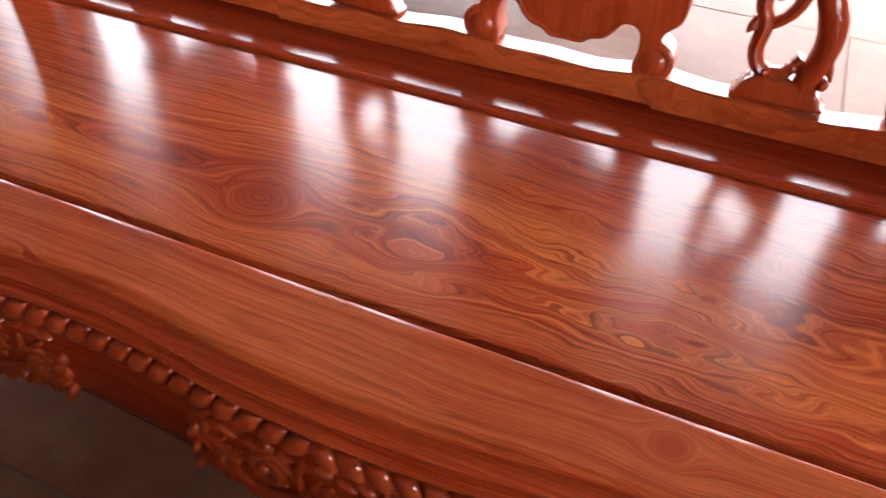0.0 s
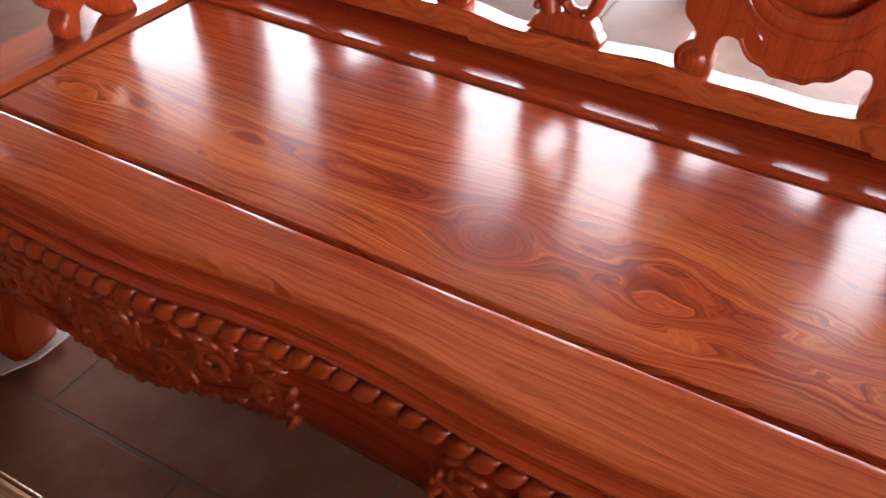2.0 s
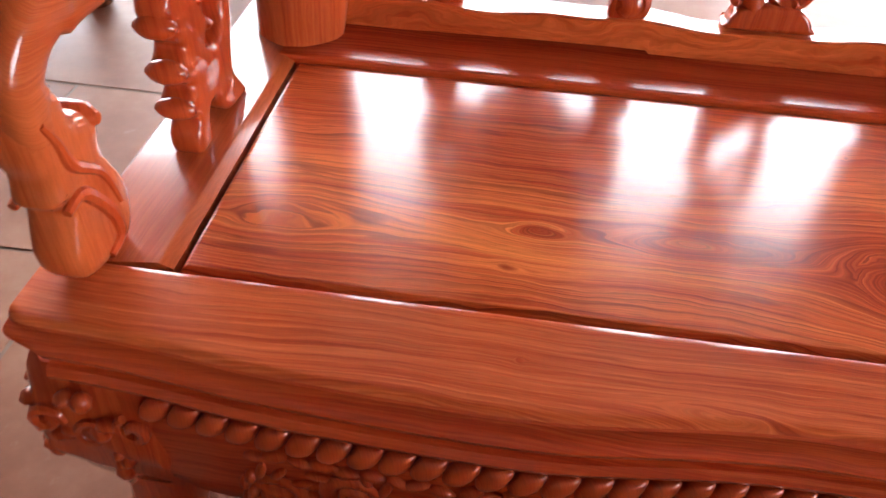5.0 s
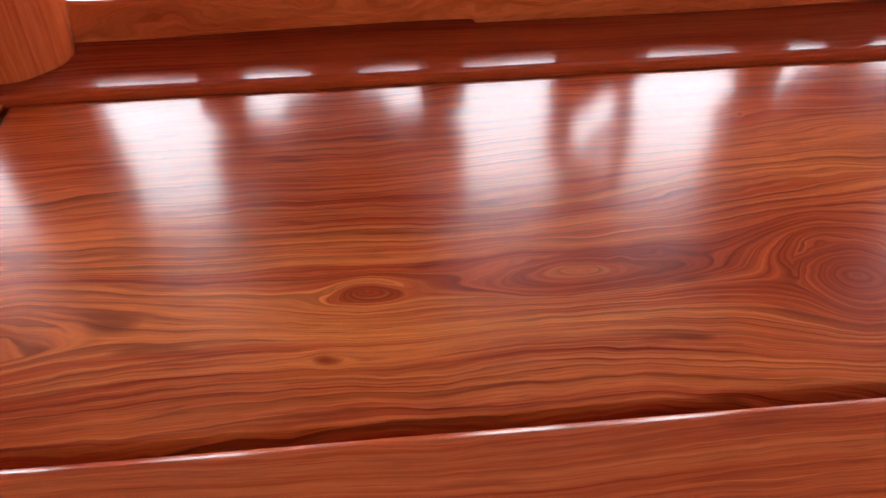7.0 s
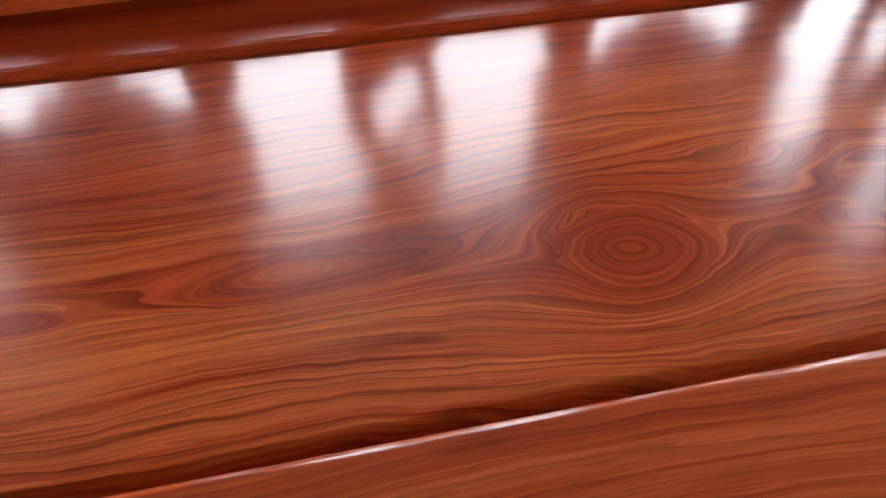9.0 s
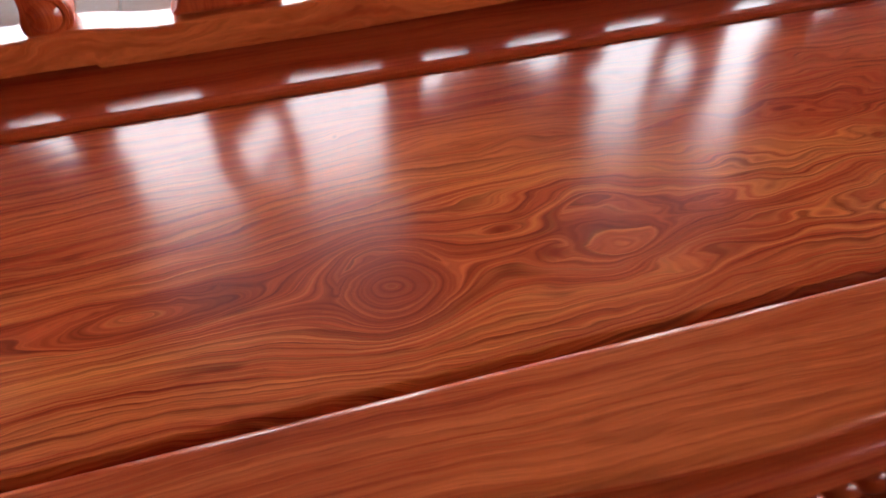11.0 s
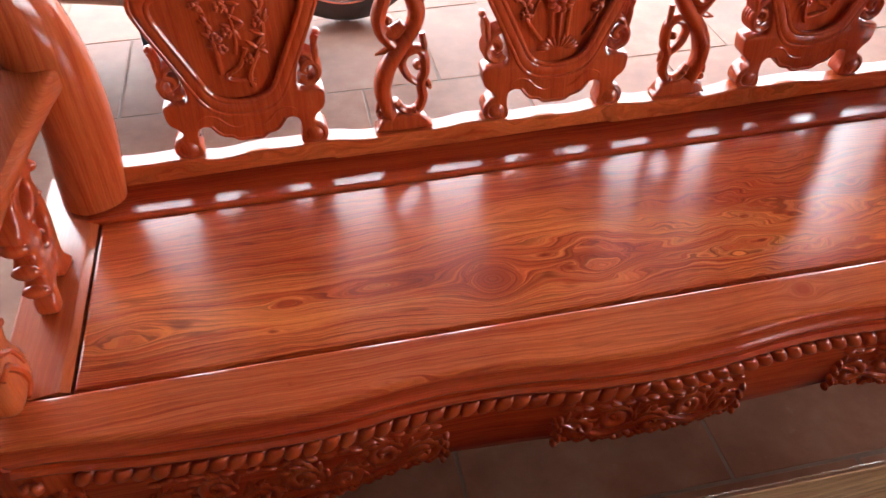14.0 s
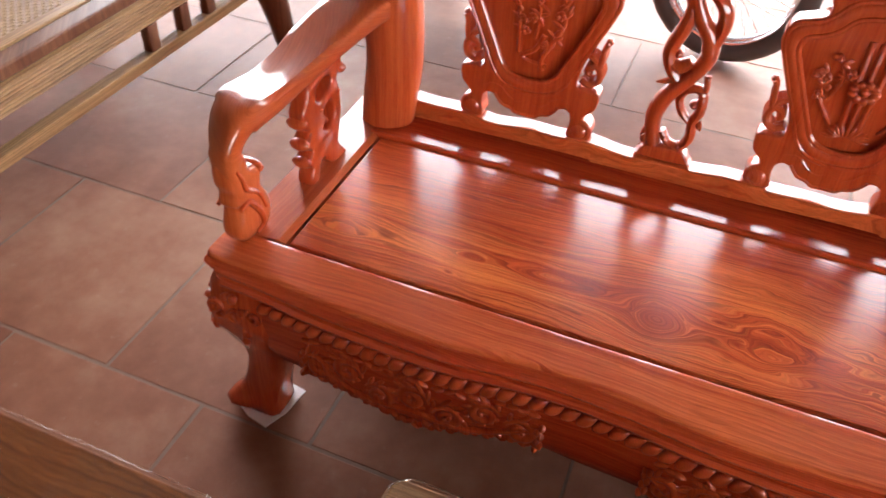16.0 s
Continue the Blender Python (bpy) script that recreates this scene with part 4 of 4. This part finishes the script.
# ---- motorbike parked behind the bench ----
bike = thing("motorbike", (-0.05, 1.98, 0), "dark parked motorbike with spoked wheels on the tiles", "motorbike")
turn = Matrix.Translation((-0.05, 1.98, 0)) @ pose(0, 0, 0, 0, 0, -9)


def bike_part(name, bm, mat, parent, label=""):
    bm.transform(turn)
    return part(name, bm, mat, parent, label)


for wx in (-0.61, 0.62):
    R = 0.285
    circ = lambda r, n, y=0: [(wx + r * math.cos(2 * math.pi * k / n), y, R + r * math.sin(2 * math.pi * k / n)) for k in range(n)]
    tyre = bike_part("tyre", tube(circ(R - 0.036, 48), 0.036, 14, closed=True), M_RUBBER, bike, "black treaded tyre")
    bm = bmesh.new()
    for y in (-0.016, 0.016):
        tube(circ(R - 0.068, 48, y), 0.008, 8, bm, closed=True)
    tube(circ(R - 0.074, 48), 0.012, 8, bm, closed=True)
    bike_part("rim", bm, M_CHROME, tyre, "bright metal rim")
    bike_part("hub", tube([(wx, -0.06, R), (wx, -0.03, R), (wx, 0.03, R), (wx, 0.06, R)], [0.03, 0.06, 0.06, 0.03], 18), M_ENGINE, tyre)
    for k in range(28):
        a = 2 * math.pi * k / 28
        b = a + (0.35 if k % 2 else -0.35)
        bike_part("spoke", tube([(wx + 0.05 * math.cos(b), 0.03 * (-1) ** (k // 2), R + 0.05 * math.sin(b)), (wx + 0.21 * math.cos(a), 0, R + 0.21 * math.sin(a))], 0.0022, 5), M_CHROME, tyre)
    arc = [(wx + (R + 0.03) * math.cos(radians(a)), 0, R + (R + 0.03) * math.sin(radians(a))) for a in range(15, 170, 10)]
    bike_part("mudguard", tube(arc, 0.05, 10, squash=((0, 1, 0), 1.0)), M_PAINT, bike)
for y in (-0.075, 0.075):
    bike_part("fork_leg", tube([(0.62, y, 0.285), (0.50, y, 0.66), (0.44, y, 0.86)], 0.018, 10), M_CHROME, bike)
    bike_part("swing_arm", tube([(-0.61, y, 0.285), (-0.2, y, 0.31), (-0.05, y, 0.33)], 0.018, 10), M_BLACK, bike)
    bike_part("shock_absorber", tube([(-0.56, y, 0.32), (-0.44, y, 0.66)], 0.024, 10), M_CHROME, bike)
bike_part("engine", box(-0.12, 0.24, -0.12, 0.12, 0.19, 0.44, 0.04, 3), M_ENGINE, bike)
bike_part("exhaust", tube(smooth_line([(0.2, -0.11, 0.25), (0.1, -0.14, 0.16), (-0.2, -0.15, 0.19), (-0.62, -0.15, 0.25), (-0.85, -0.15, 0.30)], 6), [0.018, 0.018, 0.03, 0.045, 0.045], 12), M_CHROME, bike)
bike_part("front_shield", tube(smooth_line([(0.46, 0, 0.88), (0.36, 0, 0.62), (0.26, 0, 0.42)], 6), [0.1, 0.15, 0.12], 14, squash=((0, 1, 0), 1.4)), M_PAINT, bike)
bike_part("body", tube(smooth_line([(0.26, 0, 0.46), (0.0, 0, 0.48), (-0.3, 0, 0.56), (-0.75, 0, 0.66)], 6), [0.1, 0.12, 0.15, 0.07], 14), M_PAINT, bike)
bike_part("saddle", tube(smooth_line([(0.08, 0, 0.68), (-0.2, 0, 0.70), (-0.55, 0, 0.76), (-0.72, 0, 0.78)], 6), [0.06, 0.1, 0.11, 0.06], 14, squash=((0, 1, 0), 1.3)), M_BLACK, bike)
bike_part("handlebar", tube(smooth_line([(0.34, -0.34, 0.98), (0.42, -0.12, 0.94), (0.42, 0.12, 0.94), (0.34, 0.34, 0.98)], 6), 0.014, 10), M_BLACK, bike)
bike_part("centre_stand", tube([(-0.05, -0.14, 0.0), (-0.1, 0, 0.25), (-0.05, 0.14, 0.0)], 0.012, 8), M_BLACK, bike)

# ---- terracotta tiles, half a tile shifted from row to row ----
PX, PY, GAP = 0.486, 0.5, 0.0065
tile_me = bpy.data.meshes.new("tile")
bm = box(-(PX - GAP) / 2, (PX - GAP) / 2, -(PY - GAP) / 2, (PY - GAP) / 2, -0.012, 0.0, 0.0012, 1)
bm.to_mesh(tile_me)
bm.free()
tile_me.materials.append(M_TILE)
rest = bmesh.new()
lay = random.Random(3)
for r in range(-9, 11):
    for c in range(-12, 14):
        x = 0.07 + PX * (c + 0.5) + (PX / 2 if r % 2 else 0)
        y = -0.098 + PY * (r + 0.5)
        if not (-5.1 < x < 6.4 and -4.1 < y < OPEN_Y - 0.3):
            continue
        m = pose(x + lay.uniform(-0.0015, 0.0015), y + lay.uniform(-0.0015, 0.0015), -lay.uniform(0, 0.0012), lay.uniform(-0.08, 0.08), lay.uniform(-0.08, 0.08), lay.uniform(-0.2, 0.2))
        if -3.0 < x < 4.2 and -1.9 < y < 4.6:
            ob = new("tile", tile_me)
            ob.parent = floor
            ob.matrix_basis = m
        else:
            n0 = len(rest.verts)
            rest.from_mesh(tile_me)
            rest.verts.ensure_lookup_table()
            for v in rest.verts[n0:]:
                v.co = m @ v.co
tagged(part("outer_tiles", rest, M_TILE, floor, smooth=False), kind="stuff")
